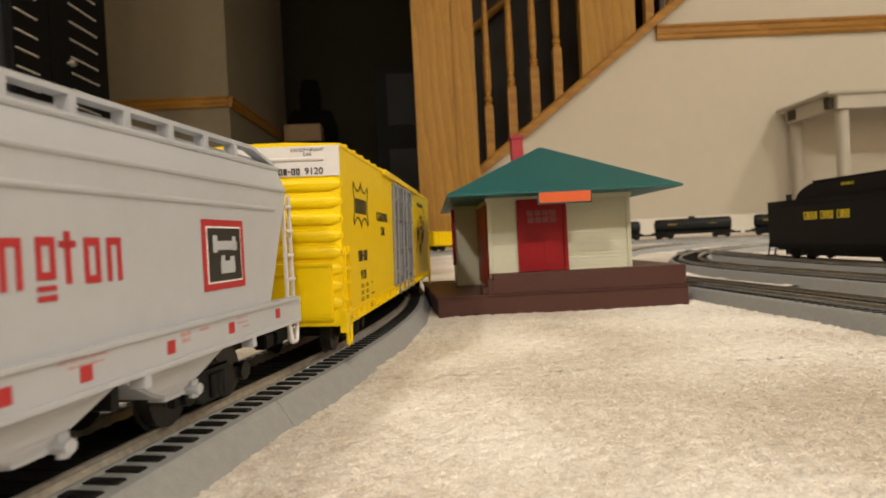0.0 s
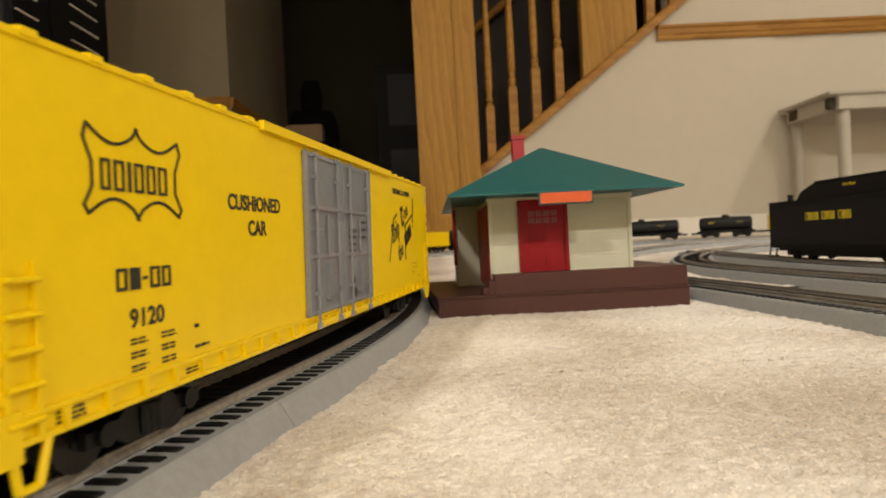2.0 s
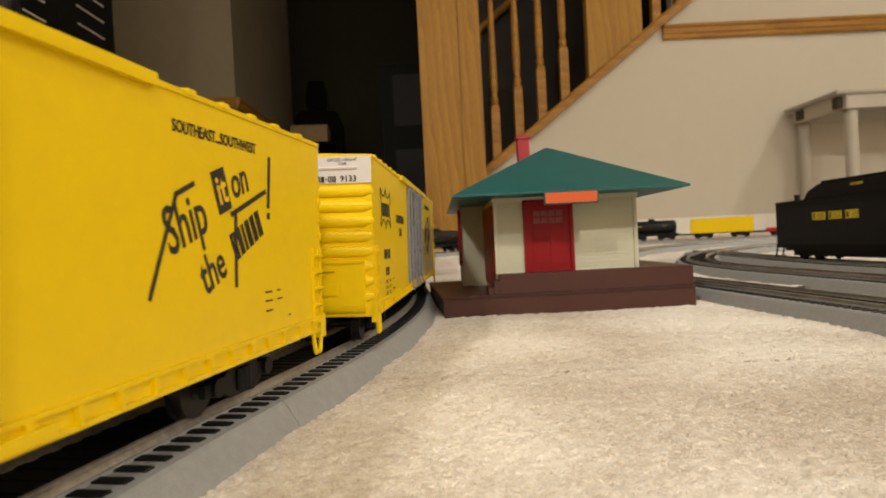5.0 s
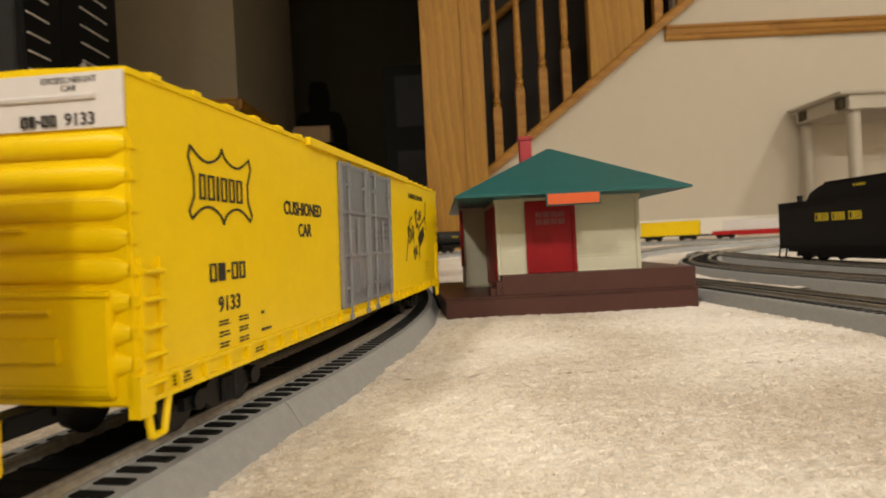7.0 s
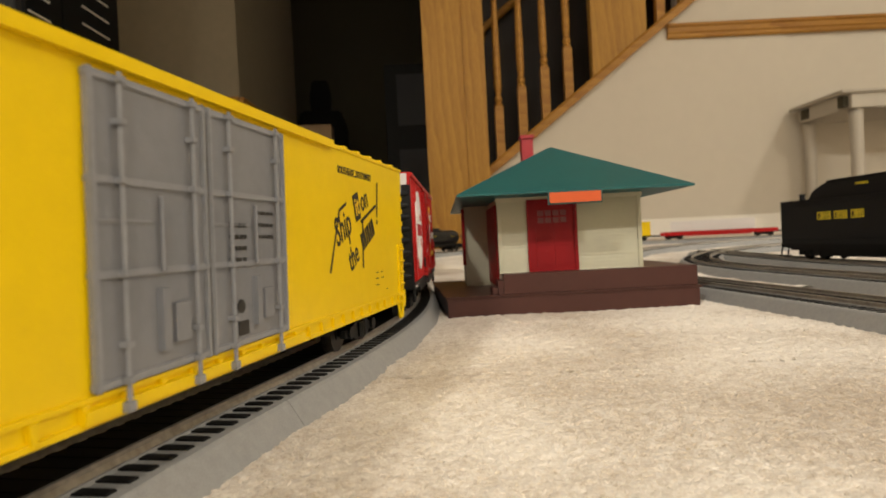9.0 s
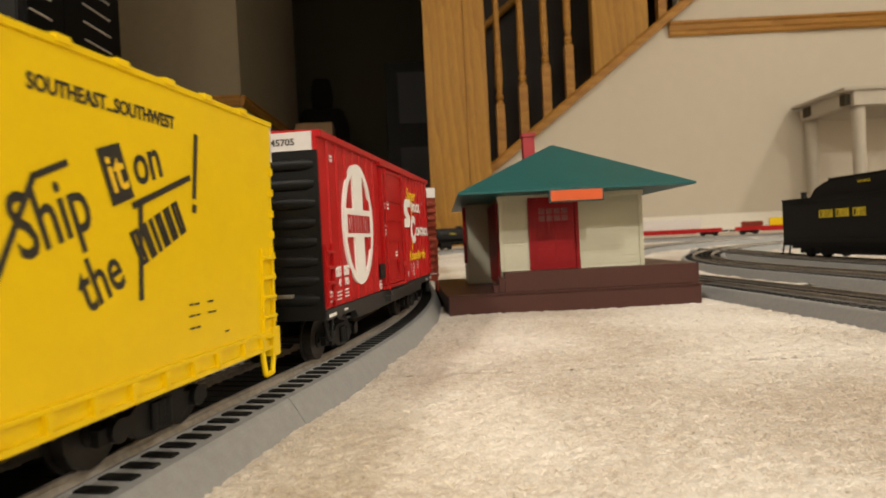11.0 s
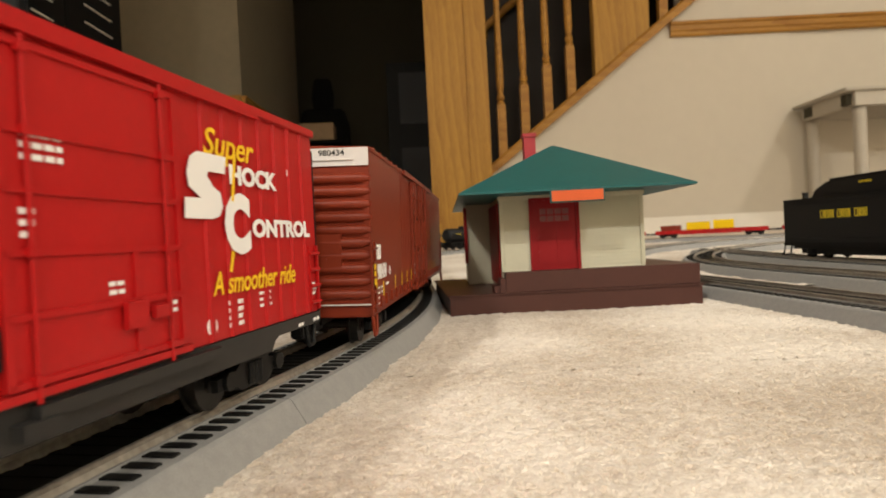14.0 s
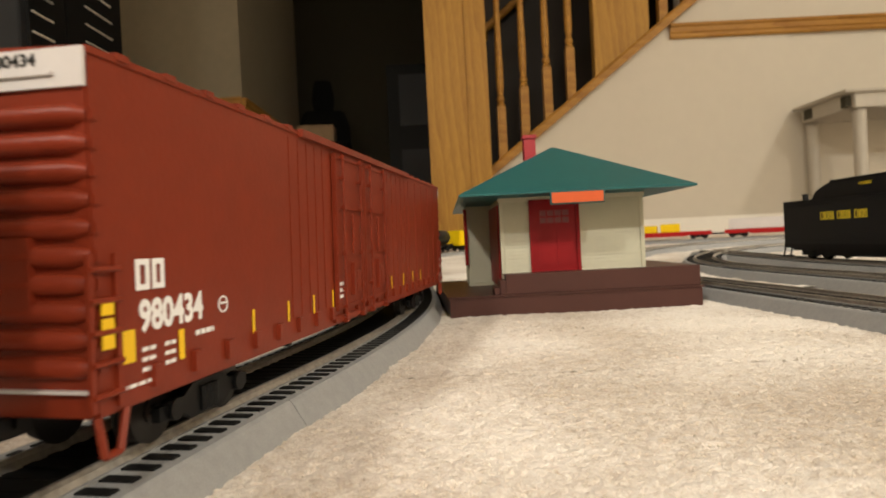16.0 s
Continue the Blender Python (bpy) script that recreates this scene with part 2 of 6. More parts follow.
class Line:
    def __init__(self, bends, anchor, at, lo, hi):
        self.s = np.arange(lo, hi, STEP)
        self.th = np.radians(np.interp(self.s, [a for a, _ in bends], [b for _, b in bends]))
        x = np.concatenate([[0], np.cumsum(np.sin(self.th[:-1]) * STEP)])
        y = np.concatenate([[0], np.cumsum(np.cos(self.th[:-1]) * STEP)])
        i = int(np.argmin(abs(self.s - at)))
        self.x, self.y = x - x[i] + anchor[0], y - y[i] + anchor[1]

    def at(self, s):
        x, y = float(np.interp(s, self.s, self.x)), float(np.interp(s, self.s, self.y))
        return Vector((x, y, ground(x, y)))

    def heading(self, s):
        return float(np.interp(s, self.s, self.th))


def ground(x, y):
    """The carpet's height: it rises by a centimetre towards the far end of the room."""
    u = min(1.0, max(0.0, (y - 0.4) / 0.6))
    return 0.0125 * u * u * (3 - 2 * u)


MAIN = Line(BENDS, (-0.0482, 0.1455), 0.14, -0.6, 3.6)


# ---- the floor ----
def carpet():
    bm = bmesh.new()
    xs = sorted(set([-3.6, -3, -2.4, -1.8, -1.2, -0.8, -0.5] + [round(-0.3 + 0.02 * i, 3) for i in range(41)] + [0.7, 1.0, 1.5, 2.0, 2.6, 3.4]))
    ys = sorted(set([-2.6, -2, -1.5, -1, -0.6, -0.3] + [round(-0.1 + 0.02 * i, 3) for i in range(61)] + [1.3, 1.6, 2.0, 2.6, 3.4, 4.4, 5.6]))
    grid = [[bm.verts.new((x, y, ground(x, y) - 0.0016)) for x in xs] for y in ys]
    for j in range(len(ys) - 1):
        for i in range(len(xs) - 1):
            bm.faces.new((grid[j][i], grid[j][i + 1], grid[j + 1][i + 1], grid[j + 1][i]))
    return tagged(new("floor", finish(bm, "floor", CARPET, smooth=True)), "cream cut-pile carpet over the whole basement floor", "carpet", kind="structure")


carpet()


# ---- tracks ----
def sweep(bm, line, lo, hi, profile, step=0.01, closed=True):
    n = max(2, int((hi - lo) / step) + 1)
    rings = []
    for k in range(n):
        s = lo + (hi - lo) * k / (n - 1)
        p, a = line.at(s), line.heading(s)
        side = Vector((math.cos(a), -math.sin(a), 0))
        rings.append([bm.verts.new(p + side * u + Vector((0, 0, v))) for u, v in profile])
    m = len(profile)
    for a, b in zip(rings, rings[1:]):
        for i in range(m):
            bm.faces.new((a[i], a[(i + 1) % m], b[(i + 1) % m], b[i]))
    bm.faces.new(rings[0])
    bm.faces.new(rings[-1][::-1])


tie_bm = bmesh.new()
extrude(tie_bm, [(-0.0156, 0), (0.0156, 0), (0.0156, 0.0013), (0.0153, 0.0016), (-0.0153, 0.0016), (-0.0156, 0.0013)], "y", -0.00105, 0.00105)
TIE_MESH = finish(tie_bm, "tie", TIE)


def track(line, lo, hi, label, tie_lo, tie_hi, joints=()):
    t = thing("railway_track", label, "track", "model railway tracks")
    top = RAIL - 0.0034
    bed = top + 0.0013
    cuts = [lo] + [c for c in joints if lo < c < hi] + [hi]
    for c0, c1 in zip(cuts, cuts[1:]):
        bm = bmesh.new()
        sweep(bm, line, c0 + 0.00015, c1 - 0.00015, [(-0.0232, -0.003), (-0.0181, bed - 0.0006), (-0.0174, bed), (-0.0101, bed), (-0.0100, bed + 0.0006), (-0.0095, bed + 0.0006), (-0.0094, bed), (0.0094, bed), (0.0095, bed + 0.0006), (0.0100, bed + 0.0006), (0.0101, bed), (0.0174, bed), (0.0181, bed - 0.0006), (0.0232, -0.003)])
        part("roadbed", bm, BALLAST, t, "grey moulded plastic ballast")
    bm = bmesh.new()
    sweep(bm, line, lo, hi, [(-0.0092, bed - 0.001), (-0.0092, bed + 0.00012), (0.0092, bed + 0.00012), (0.0092, bed - 0.001)])
    part("centre_strip", bm, TIE, t, "black strip between the rails")
    for u in (-0.00825, 0.00825):
        bm = bmesh.new()
        foot, head = top + 0.0014, RAIL
        sweep(bm, line, lo, hi, [(u - 0.0010, foot), (u - 0.0009, foot + 0.0003), (u - 0.00025, foot + 0.0005), (u - 0.0003, head - 0.0008), (u - 0.00045, head - 0.0006),
                                 (u - 0.00045, head - 0.0001), (u - 0.0003, head), (u + 0.0003, head), (u + 0.00045, head - 0.0001), (u + 0.00045, head - 0.0006),
                                 (u + 0.0003, head - 0.0008), (u + 0.00025, head - 0.0007), (u + 0.0009, foot + 0.0003), (u + 0.0010, foot)])
        part("rail", bm, STEEL, t, "worn nickel-silver rail")
    s = lo + 0.003
    rest = bmesh.new()
    while s < hi:
        p, a = line.at(s), line.heading(s)
        m = Matrix.Translation(p + Vector((0, 0, top))) @ Matrix.Rotation(-a, 4, "Z")
        if tie_lo <= s <= tie_hi:
            shared("tie", TIE_MESH, t, m)
        else:
            box(rest, -0.0156, 0.0156, -0.00105, 0.00105, 0, 0.0016, m)
        s += 0.00457
    part("tie_row", rest, TIE, t)["kind"] = "stuff"
    return t


RIGHT = Line([(-1, -2), (0.1, -3), (0.36, -4), (0.48, -2), (0.55, 5), (1.05, 80), (1.21, 81.2), (1.42, 116), (3, 116)], (0.155, 0.36), 0.36, -0.6, 2.4)
INNER = Line([(-1, 0), (0.2, 1), (0.42, -3), (0.5, 0), (0.55, 12), (0.82, 72), (0.99, 73.5), (1.24, 116), (3, 116)], (0.2345, 0.42), 0.42, -0.6, 2.2)
SPUR = Line([(-1, -2), (0.8, -2)], (0.307, 0.49), 0.49, -0.6, 0.72)
track(MAIN, -0.55, 3.3, "grey roadbed track with black ties curving past the station", 0.02, 1.0, (-0.10, 0.128, 0.356, 0.58, 0.81))
track(RIGHT, -0.5, 2.2, "grey roadbed track behind the station", 0.15, 0.8)
track(INNER, -0.5, 2.0, "grey roadbed track bending away to the far wall", 0.2, 0.9)
track(SPUR, -0.5, 0.70, "grey roadbed siding under the black tender", 0.2, 0.7)


# ---- carpet pile: single yarns where the lens is near, coarser tufts further off ----
def swell(x, y):
    """The soft unevenness of the trodden carpet."""
    return 0.00016 * (np.sin(x * 70 + 2 * np.sin(y * 43)) + np.sin(y * 83 + 2 * np.sin(x * 51)))


def nap(x0, x1, y0, y1, gap, rough, seed):
    """The packed top of the carpet: an uneven sheet of tuft heads."""
    rng = np.random.default_rng(seed)
    xs, ys = np.arange(x0, x1 + gap / 2, gap), np.arange(y0, y1 + gap / 2, gap)
    gx, gy = np.meshgrid(xs, ys)
    z = rng.normal(0, 1, gx.shape)
    soft = sum(np.roll(np.roll(z, i, 0), j, 1) for i in (-1, 0, 1) for j in (-1, 0, 1)) / 3
    h = rough * (0.45 * z + 0.55 * soft) + swell(gx, gy) - 0.0002 + np.array([[ground(0, y)] for y in ys])
    gx = gx + rng.uniform(-0.3, 0.3, gx.shape) * gap
    gy = gy + rng.uniform(-0.3, 0.3, gy.shape) * gap
    ny, nx = gx.shape
    i0 = (np.arange(ny - 1)[:, None] * nx + np.arange(nx - 1)[None]).ravel()
    faces = np.stack([i0, i0 + 1, i0 + nx + 1, i0 + nx], 1)
    me = bpy.data.meshes.new("carpet_nap")
    me.from_pydata(np.stack([gx, gy, h], 2).reshape(-1, 3).tolist(), [], faces.tolist())
    me.materials.append(NAP)
    me.polygons.foreach_set("use_smooth", [True] * len(faces))
    return tagged(new("carpet_nap", me), "cream carpet nap with soft uneven tufts", "carpet", kind="stuff")


nap(-0.06, 0.16, 0.03, 0.17, 0.00055, 0.00017, 11)
nap(-0.06, 0.19, 0.169, 0.36, 0.00085, 0.00024, 12)
nap(0.159, 0.26, 0.03, 0.17, 0.0016, 0.00022, 13)
nap(-0.34, -0.059, 0.02, 0.36, 0.0026, 0.0002, 14)
nap(-0.34, 0.60, 0.359, 1.30, 0.0065, 0.0004, 15)


def pile(x0, x1, y0, y1, gap, length, width, seed):
    """Loose yarn ends standing out of the nap between the tracks, each one bent over its own way."""
    rng = np.random.default_rng(seed)
    n = int((x1 - x0) * (y1 - y0) / gap ** 2)
    x, y = rng.uniform(x0, x1, n), rng.uniform(y0, y1, n)
    clear = (x > np.interp(y, MAIN.y, MAIN.x) + 0.0238) & (x < np.interp(y, RIGHT.y, RIGHT.x) - 0.0238) & ((y < 0.2988 + 0.024 * x) | (x > 0.1282))
    x, y = x[clear], y[clear]
    n = len(x)
    # neighbouring yarns lean alike, in tufts
    lean = 6.283 * (np.sin(x * 620 + 3 * np.sin(y * 410)) + np.sin(y * 540 + 3 * np.sin(x * 470))) / 2 + rng.normal(0, 0.8, n)
    tall = length * rng.uniform(0.55, 1.0, n)
    out = tall * rng.uniform(0.8, 2.2, n)
    dx, dy = np.cos(lean), np.sin(lean)
    wx, wy = -dy * width / 2, dx * width / 2
    base = np.stack([x, y, swell(x, y) - 0.0005], 1)
    side = np.stack([wx, wy, np.zeros(n)], 1)
    mid = base + np.stack([dx * out * 0.35, dy * out * 0.35, tall * 0.75], 1)
    tip = base + np.stack([dx * out, dy * out, tall], 1)
    verts = np.stack([base - side, base + side, mid + side, mid - side, tip + side * 0.6, tip - side * 0.6], 1).reshape(-1, 3)
    k = np.arange(n)[:, None] * 6
    faces = np.concatenate([k + np.array([[0, 1, 2, 3]]), k + np.array([[3, 2, 4, 5]])])
    me = bpy.data.meshes.new("carpet_pile")
    me.from_pydata(verts.tolist(), [], faces.tolist())
    me.materials.append(YARN)
    me.polygons.foreach_set("use_smooth", [True] * len(faces))
    return tagged(new("carpet_pile", me), "loose cream yarn ends of the cut-pile carpet", "carpet", kind="stuff")


pile(-0.06, 0.13, 0.055, 0.16, 0.00080, 0.00050, 0.00026, 21)
pile(-0.06, 0.15, 0.16, 0.36, 0.00120, 0.00052, 0.00036, 22)


# ---- the train; each car's own space: +x is the side towards the station, -y its leading end, z = 0 the rail head ----
def truck_meshes():
    bm = bmesh.new()
    for sx in (-1, 1):
        x = sx * 0.0118
        lo, hi = min(x, x + sx * 0.0014), max(x, x + sx * 0.0014)
        extrude(bm, [(-0.0135, 0.0062), (-0.0135, 0.0040), (-0.0075, 0.0040), (-0.0050, 0.0024), (0.0050, 0.0024), (0.0075, 0.0040), (0.0135, 0.0040),
                     (0.0135, 0.0062), (0.0070, 0.0066), (0.0045, 0.0082), (-0.0045, 0.0082), (-0.0070, 0.0066)], "x", lo, hi)
        for y in (-0.010, 0.010):
            rod(bm, (x, y, 0.0053), (x + sx * 0.0022, y, 0.0053), 0.0018, 10)
        for y in (-0.0018, 0, 0.0018):
            rod(bm, (x + sx * 0.0016, y, 0.0030), (x + sx * 0.0016, y, 0.0072), 0.0007, 6)
    box(bm, -0.012, 0.012, -0.0030, 0.0030, 0.0045, 0.0088)
    frame_mesh = finish(bm, "truck_frame", DARK_STEEL)
    bm = bmesh.new()
    for sx in (-1, 1):
        rod(bm, (sx * 0.0074, 0, 0), (sx * 0.0098, 0, 0), 0.0053, 20)
        rod(bm, (sx * 0.0070, 0, 0), (sx * 0.0075, 0, 0), 0.0059, 20)
        rod(bm, (sx * 0.0098, 0, 0), (sx * 0.0101, 0, 0), 0.0022, 10)
    rod(bm, (-0.0105, 0, 0), (0.0105, 0, 0), 0.0011, 8)
    return frame_mesh, finish(bm, "wheelset", WHEEL)


TRUCK_MESH, WHEEL_MESH = truck_meshes()
WHEELS = []


def running_gear(car, L, inset, sill, floor_mat=None):
    """Two bogies with their wheelsets, the floor pan and a coupler at each end."""
    for sy in (-1, 1):
        y = sy * (L / 2 - inset)
        bogie = shared("truck", TRUCK_MESH, car, Matrix.Translation((0, y, 0)))
        tagged(bogie, "dark sprung bogie frame")
        for dy in (-0.010, 0.010):
            w = shared("wheelset", WHEEL_MESH, car, Matrix.Translation((0, y + dy, 0.0053)))
            WHEELS.append((w, y + dy))
        bm = bmesh.new()
        e = sy * L / 2
        box(bm, -0.0022, 0.0022, min(e - sy * 0.006, e + sy * 0.005), max(e - sy * 0.006, e + sy * 0.005), 0.0062, 0.0094)
        box(bm, -0.0016, 0.0016, min(e + sy * 0.005, e + sy * 0.0105), max(e + sy * 0.005, e + sy * 0.0105), 0.0060, 0.0096)
        part("coupler", bm, DARK_STEEL, car, "dark knuckle coupler", bevel=0.0004)
    bm = bmesh.new()
    box(bm, -0.0150, 0.0150, -L / 2 + 0.004, L / 2 - 0.004, sill - 0.0002, sill + 0.0022)
    box(bm, -0.0028, 0.0028, -L / 2 + 0.003, L / 2 - 0.003, 0.0076, sill)
    for y in (-0.22, -0.08, 0.08, 0.22):
        box(bm, -0.0145, 0.0145, y * L - 0.0008, y * L + 0.0008, 0.0082, sill)
    part("underframe", bm, floor_mat or DARK_STEEL, car, "dark underframe")


def side_print():
    """Turns flat print upright onto the +x side: print x runs to +y, print y to +z."""
    return Matrix(((0, 0, 1, 0), (1, 0, 0, 0), (0, 1, 0, 0), (0, 0, 0, 1)))


def on_side(x, y, z, lean=0.0):
    return Matrix.Translation((x, y, z)) @ side_print() @ Matrix.Rotation(radians(lean), 4, "Z")


def on_end(y, x, z):
    """Print on the leading end, read from in front of it."""
    return Matrix.Translation((x, y, z)) @ Matrix.Rotation(radians(90), 4, "X")


def blocks(name, forms, widths, height, pitch, mat, parent, m, stroke=0.0):
    """Plain bars and frames in place of letters, one part each. forms: i bar, o frame, - dash."""
    x = -sum(w + pitch for w in widths) / 2
    h = height / 2
    for form, w in zip(forms, widths):
        bm = bmesh.new()
        t = stroke or min(w * 0.34, height * 0.22)
        if form == "i":
            box(bm, x, x + w, -h, h, 0, 0.00012, m)
        elif form == "-":
            box(bm, x, x + w, -t / 2, t / 2, 0, 0.00012, m)
        else:
            for x0, x1, y0, y1 in ((x, x + t, -h, h), (x + w - t, x + w, -h, h), (x + t, x + w - t, h - t, h), (x + t, x + w - t, -h, -h + t)):
                box(bm, x0, x1, y0, y1, 0, 0.00012, m)
        x += w + pitch
        part(name, bm, mat, parent)


def fine_print(parent, mat, x, rows):
    """Small unreadable data lines: y from, y to, z, height."""
    bm = bmesh.new()
    for y0, y1, z, h in rows:
        y = y0
        while y < y1 - 0.0002:
            w = min(0.0016 + 0.0009 * noise.noise((y * 900, z * 700, 3.1)), y1 - y)
            box(bm, x, x + 0.00008, y, y + w * 0.78, z - h / 2, z + h / 2)
            y += w
    return tagged(part("data_print", bm, mat, parent), kind="stuff")


def ladder(car, mat, x, y0, y1, z0, z1, rungs, label=""):
    bm = bmesh.new()
    for y in (y0, y1):
        box(bm, x, x + 0.0006, y - 0.0004, y + 0.0004, z0, z1)
    for i in range(rungs):
        z = z0 + (z1 - z0) * (i + 0.5) / rungs
        rod(bm, (x + 0.0007, y0 - 0.0003, z), (x + 0.0007, y1 + 0.0003, z), 0.00042, 6)
    return part("ladder", bm, mat, car, label)


def stirrup(car, mat, x, y, z, w=0.0042, d=0.0052):
    bm = bmesh.new()
    for a, b in (((x, y - w / 2, z), (x + 0.0004, y - w / 2 + 0.0006, z - d)), ((x + 0.0004, y - w / 2 + 0.0006, z - d), (x + 0.0004, y + w / 2 - 0.0010, z - d)),
                 ((x + 0.0004, y + w / 2 - 0.0010, z - d), (x, y + w / 2 + 0.0008, z))):
        rod(bm, a, b, 0.00055, 6)
    part("step", bm, mat, car)


def end_ribs(car, mat, L, sy, zs, half, depth=0.0009, r=0.0013):
    """Rounded corrugations across a car's end, one part each."""
    y = sy * L / 2
    n = 6
    for z in zs:
        bm = bmesh.new()
        ring = []
        for x, k in ((-half, 0.2), (-half + 0.0022, 1), (half - 0.0022, 1), (half, 0.2)):
            ring.append([bm.verts.new((x, y + sy * depth * k * math.sin(math.pi * i / n), z + r * (0.45 + 0.55 * k) * math.cos(math.pi * i / n))) for i in range(n + 1)])
        for a, b in zip(ring, ring[1:]):
            for i in range(n):
                bm.faces.new((a[i], a[i + 1], b[i + 1], b[i]))
        part("end_rib", bm, mat, car, smooth=True)


def car_shell(car, mat, L, eave, peak, sill, half, roof_mat=None):
    bm = bmesh.new()
    extrude(bm, [(-half, sill), (half, sill), (half, eave), (-half, eave)], "y", -L / 2, L / 2)
    body = part("body", bm, mat, car, bevel=0.0003)
    bm = bmesh.new()
    extrude(bm, [(-half - 0.0003, eave - 0.0004), (half + 0.0003, eave - 0.0004), (half + 0.0003, eave + 0.0005), (0.004, peak), (-0.004, peak), (-half - 0.0003, eave + 0.0005)], "y", -L / 2, L / 2)
    y = -L / 2 + 0.006
    while y < L / 2 - 0.004:
        extrude(bm, [(-half - 0.0005, eave), (half + 0.0005, eave), (half + 0.0004, eave + 0.0010), (0.004, peak + 0.0006), (-0.004, peak + 0.0006), (-half - 0.0004, eave + 0.0010)], "y", y - 0.0011, y + 0.0011)
        y += 0.0098
    part("roof", bm, roof_mat or mat, car)
    return body


def plug_door(car, mat, x, y0, y1, z0, z1, dark):
    """One leaf: panel with a raised rim, rails, two locking rods with their clips, and latches."""
    bm = bmesh.new()
    box(bm, x, x + 0.0007, y0 + 0.0003, y1 - 0.0003, z0, z1)
    leaf = part("door", bm, mat, car, "smooth grey plug door leaf" if dark else "", bevel=0.0002)
    w, h = y1 - y0, z1 - z0
    bm = bmesh.new()
    for y in (y0 + 0.0007, y1 - 0.0007):
        box(bm, x, x + 0.0012, y - 0.0005, y + 0.0005, z0, z1)
    for k in (0.0, 0.355, 0.665, 1.0):
        z = z0 + 0.0008 + (h - 0.0016) * k
        box(bm, x, x + 0.0011, y0, y1, z - 0.0006, z + 0.0006)
    box(bm, x, x + 0.00095, y0 + 0.0012, y0 + w * 0.48, z0 + h * 0.53 - 0.0003, z0 + h * 0.53 + 0.0003)
    part("rim", bm, GREY_EDGE_LIT if dark else mat, leaf, bevel=0.00022)
    for k in (0.2, 0.82):
        bm = bmesh.new()
        y = y0 + w * k
        rod(bm, (x + 0.0016, y, z0 - 0.0030), (x + 0.0016, y, z1 + 0.0002), 0.00036, 10)
        for c in (0.0, 0.12, 0.355, 0.665, 0.86, 1.0):
            z = z0 + 0.0008 + (h - 0.0016) * c
            box(bm, x + 0.0006, x + 0.0022, y - 0.0006, y + 0.0006, z - 0.00045, z + 0.00045)
        box(bm, x - 0.0004, x + 0.0021, y - 0.0007, y + 0.0007, z0 - 0.0033, z0 - 0.0019)
        part("locking_rod", bm, GREY_EDGE_LIT if dark else mat, leaf, bevel=0.0001)
    bm = bmesh.new()
    y = y0 + w * 0.52
    rod(bm, (x + 0.0014, y, z0 + h * 0.36), (x + 0.0014, y, z0 + h * 0.62), 0.00035, 6)
    box(bm, x + 0.0006, x + 0.0018, y - 0.0008, y + 0.0008, z0 + h * 0.08, z0 + h * 0.30)
    box(bm, x + 0.0006, x + 0.0015, y + 0.0022, y + 0.0055, z0 + h * 0.10, z0 + h * 0.24)
    part("latch", bm, mat, leaf)
    return leaf


def sill_strip(car, mat, L, half, z0, z1, gap):
    bm = bmesh.new()
    for sx in (-1, 1):
        a, b = sx * half, sx * (half + 0.0005)
        box(bm, min(a, b), max(a, b), -L / 2 + 0.001, L / 2 - 0.001, z1, z1 + 0.0007)
        box(bm, min(a, b), max(a, b), -L / 2 + 0.001, L / 2 - 0.001, z0, z0 + 0.0008)
        y = -L / 2 + 0.009
        while y < L / 2 - 0.006:
            b = sx * (half + 0.0008)
            extrude(bm, [(y - 0.0006, z1), (y + 0.0006, z1), (y + 0.0003, z0 + 0.0004), (y - 0.0003, z0 + 0.0004)], "x", min(a, b), max(a, b))
            y += gap
    part("side_sill", bm, mat, car)


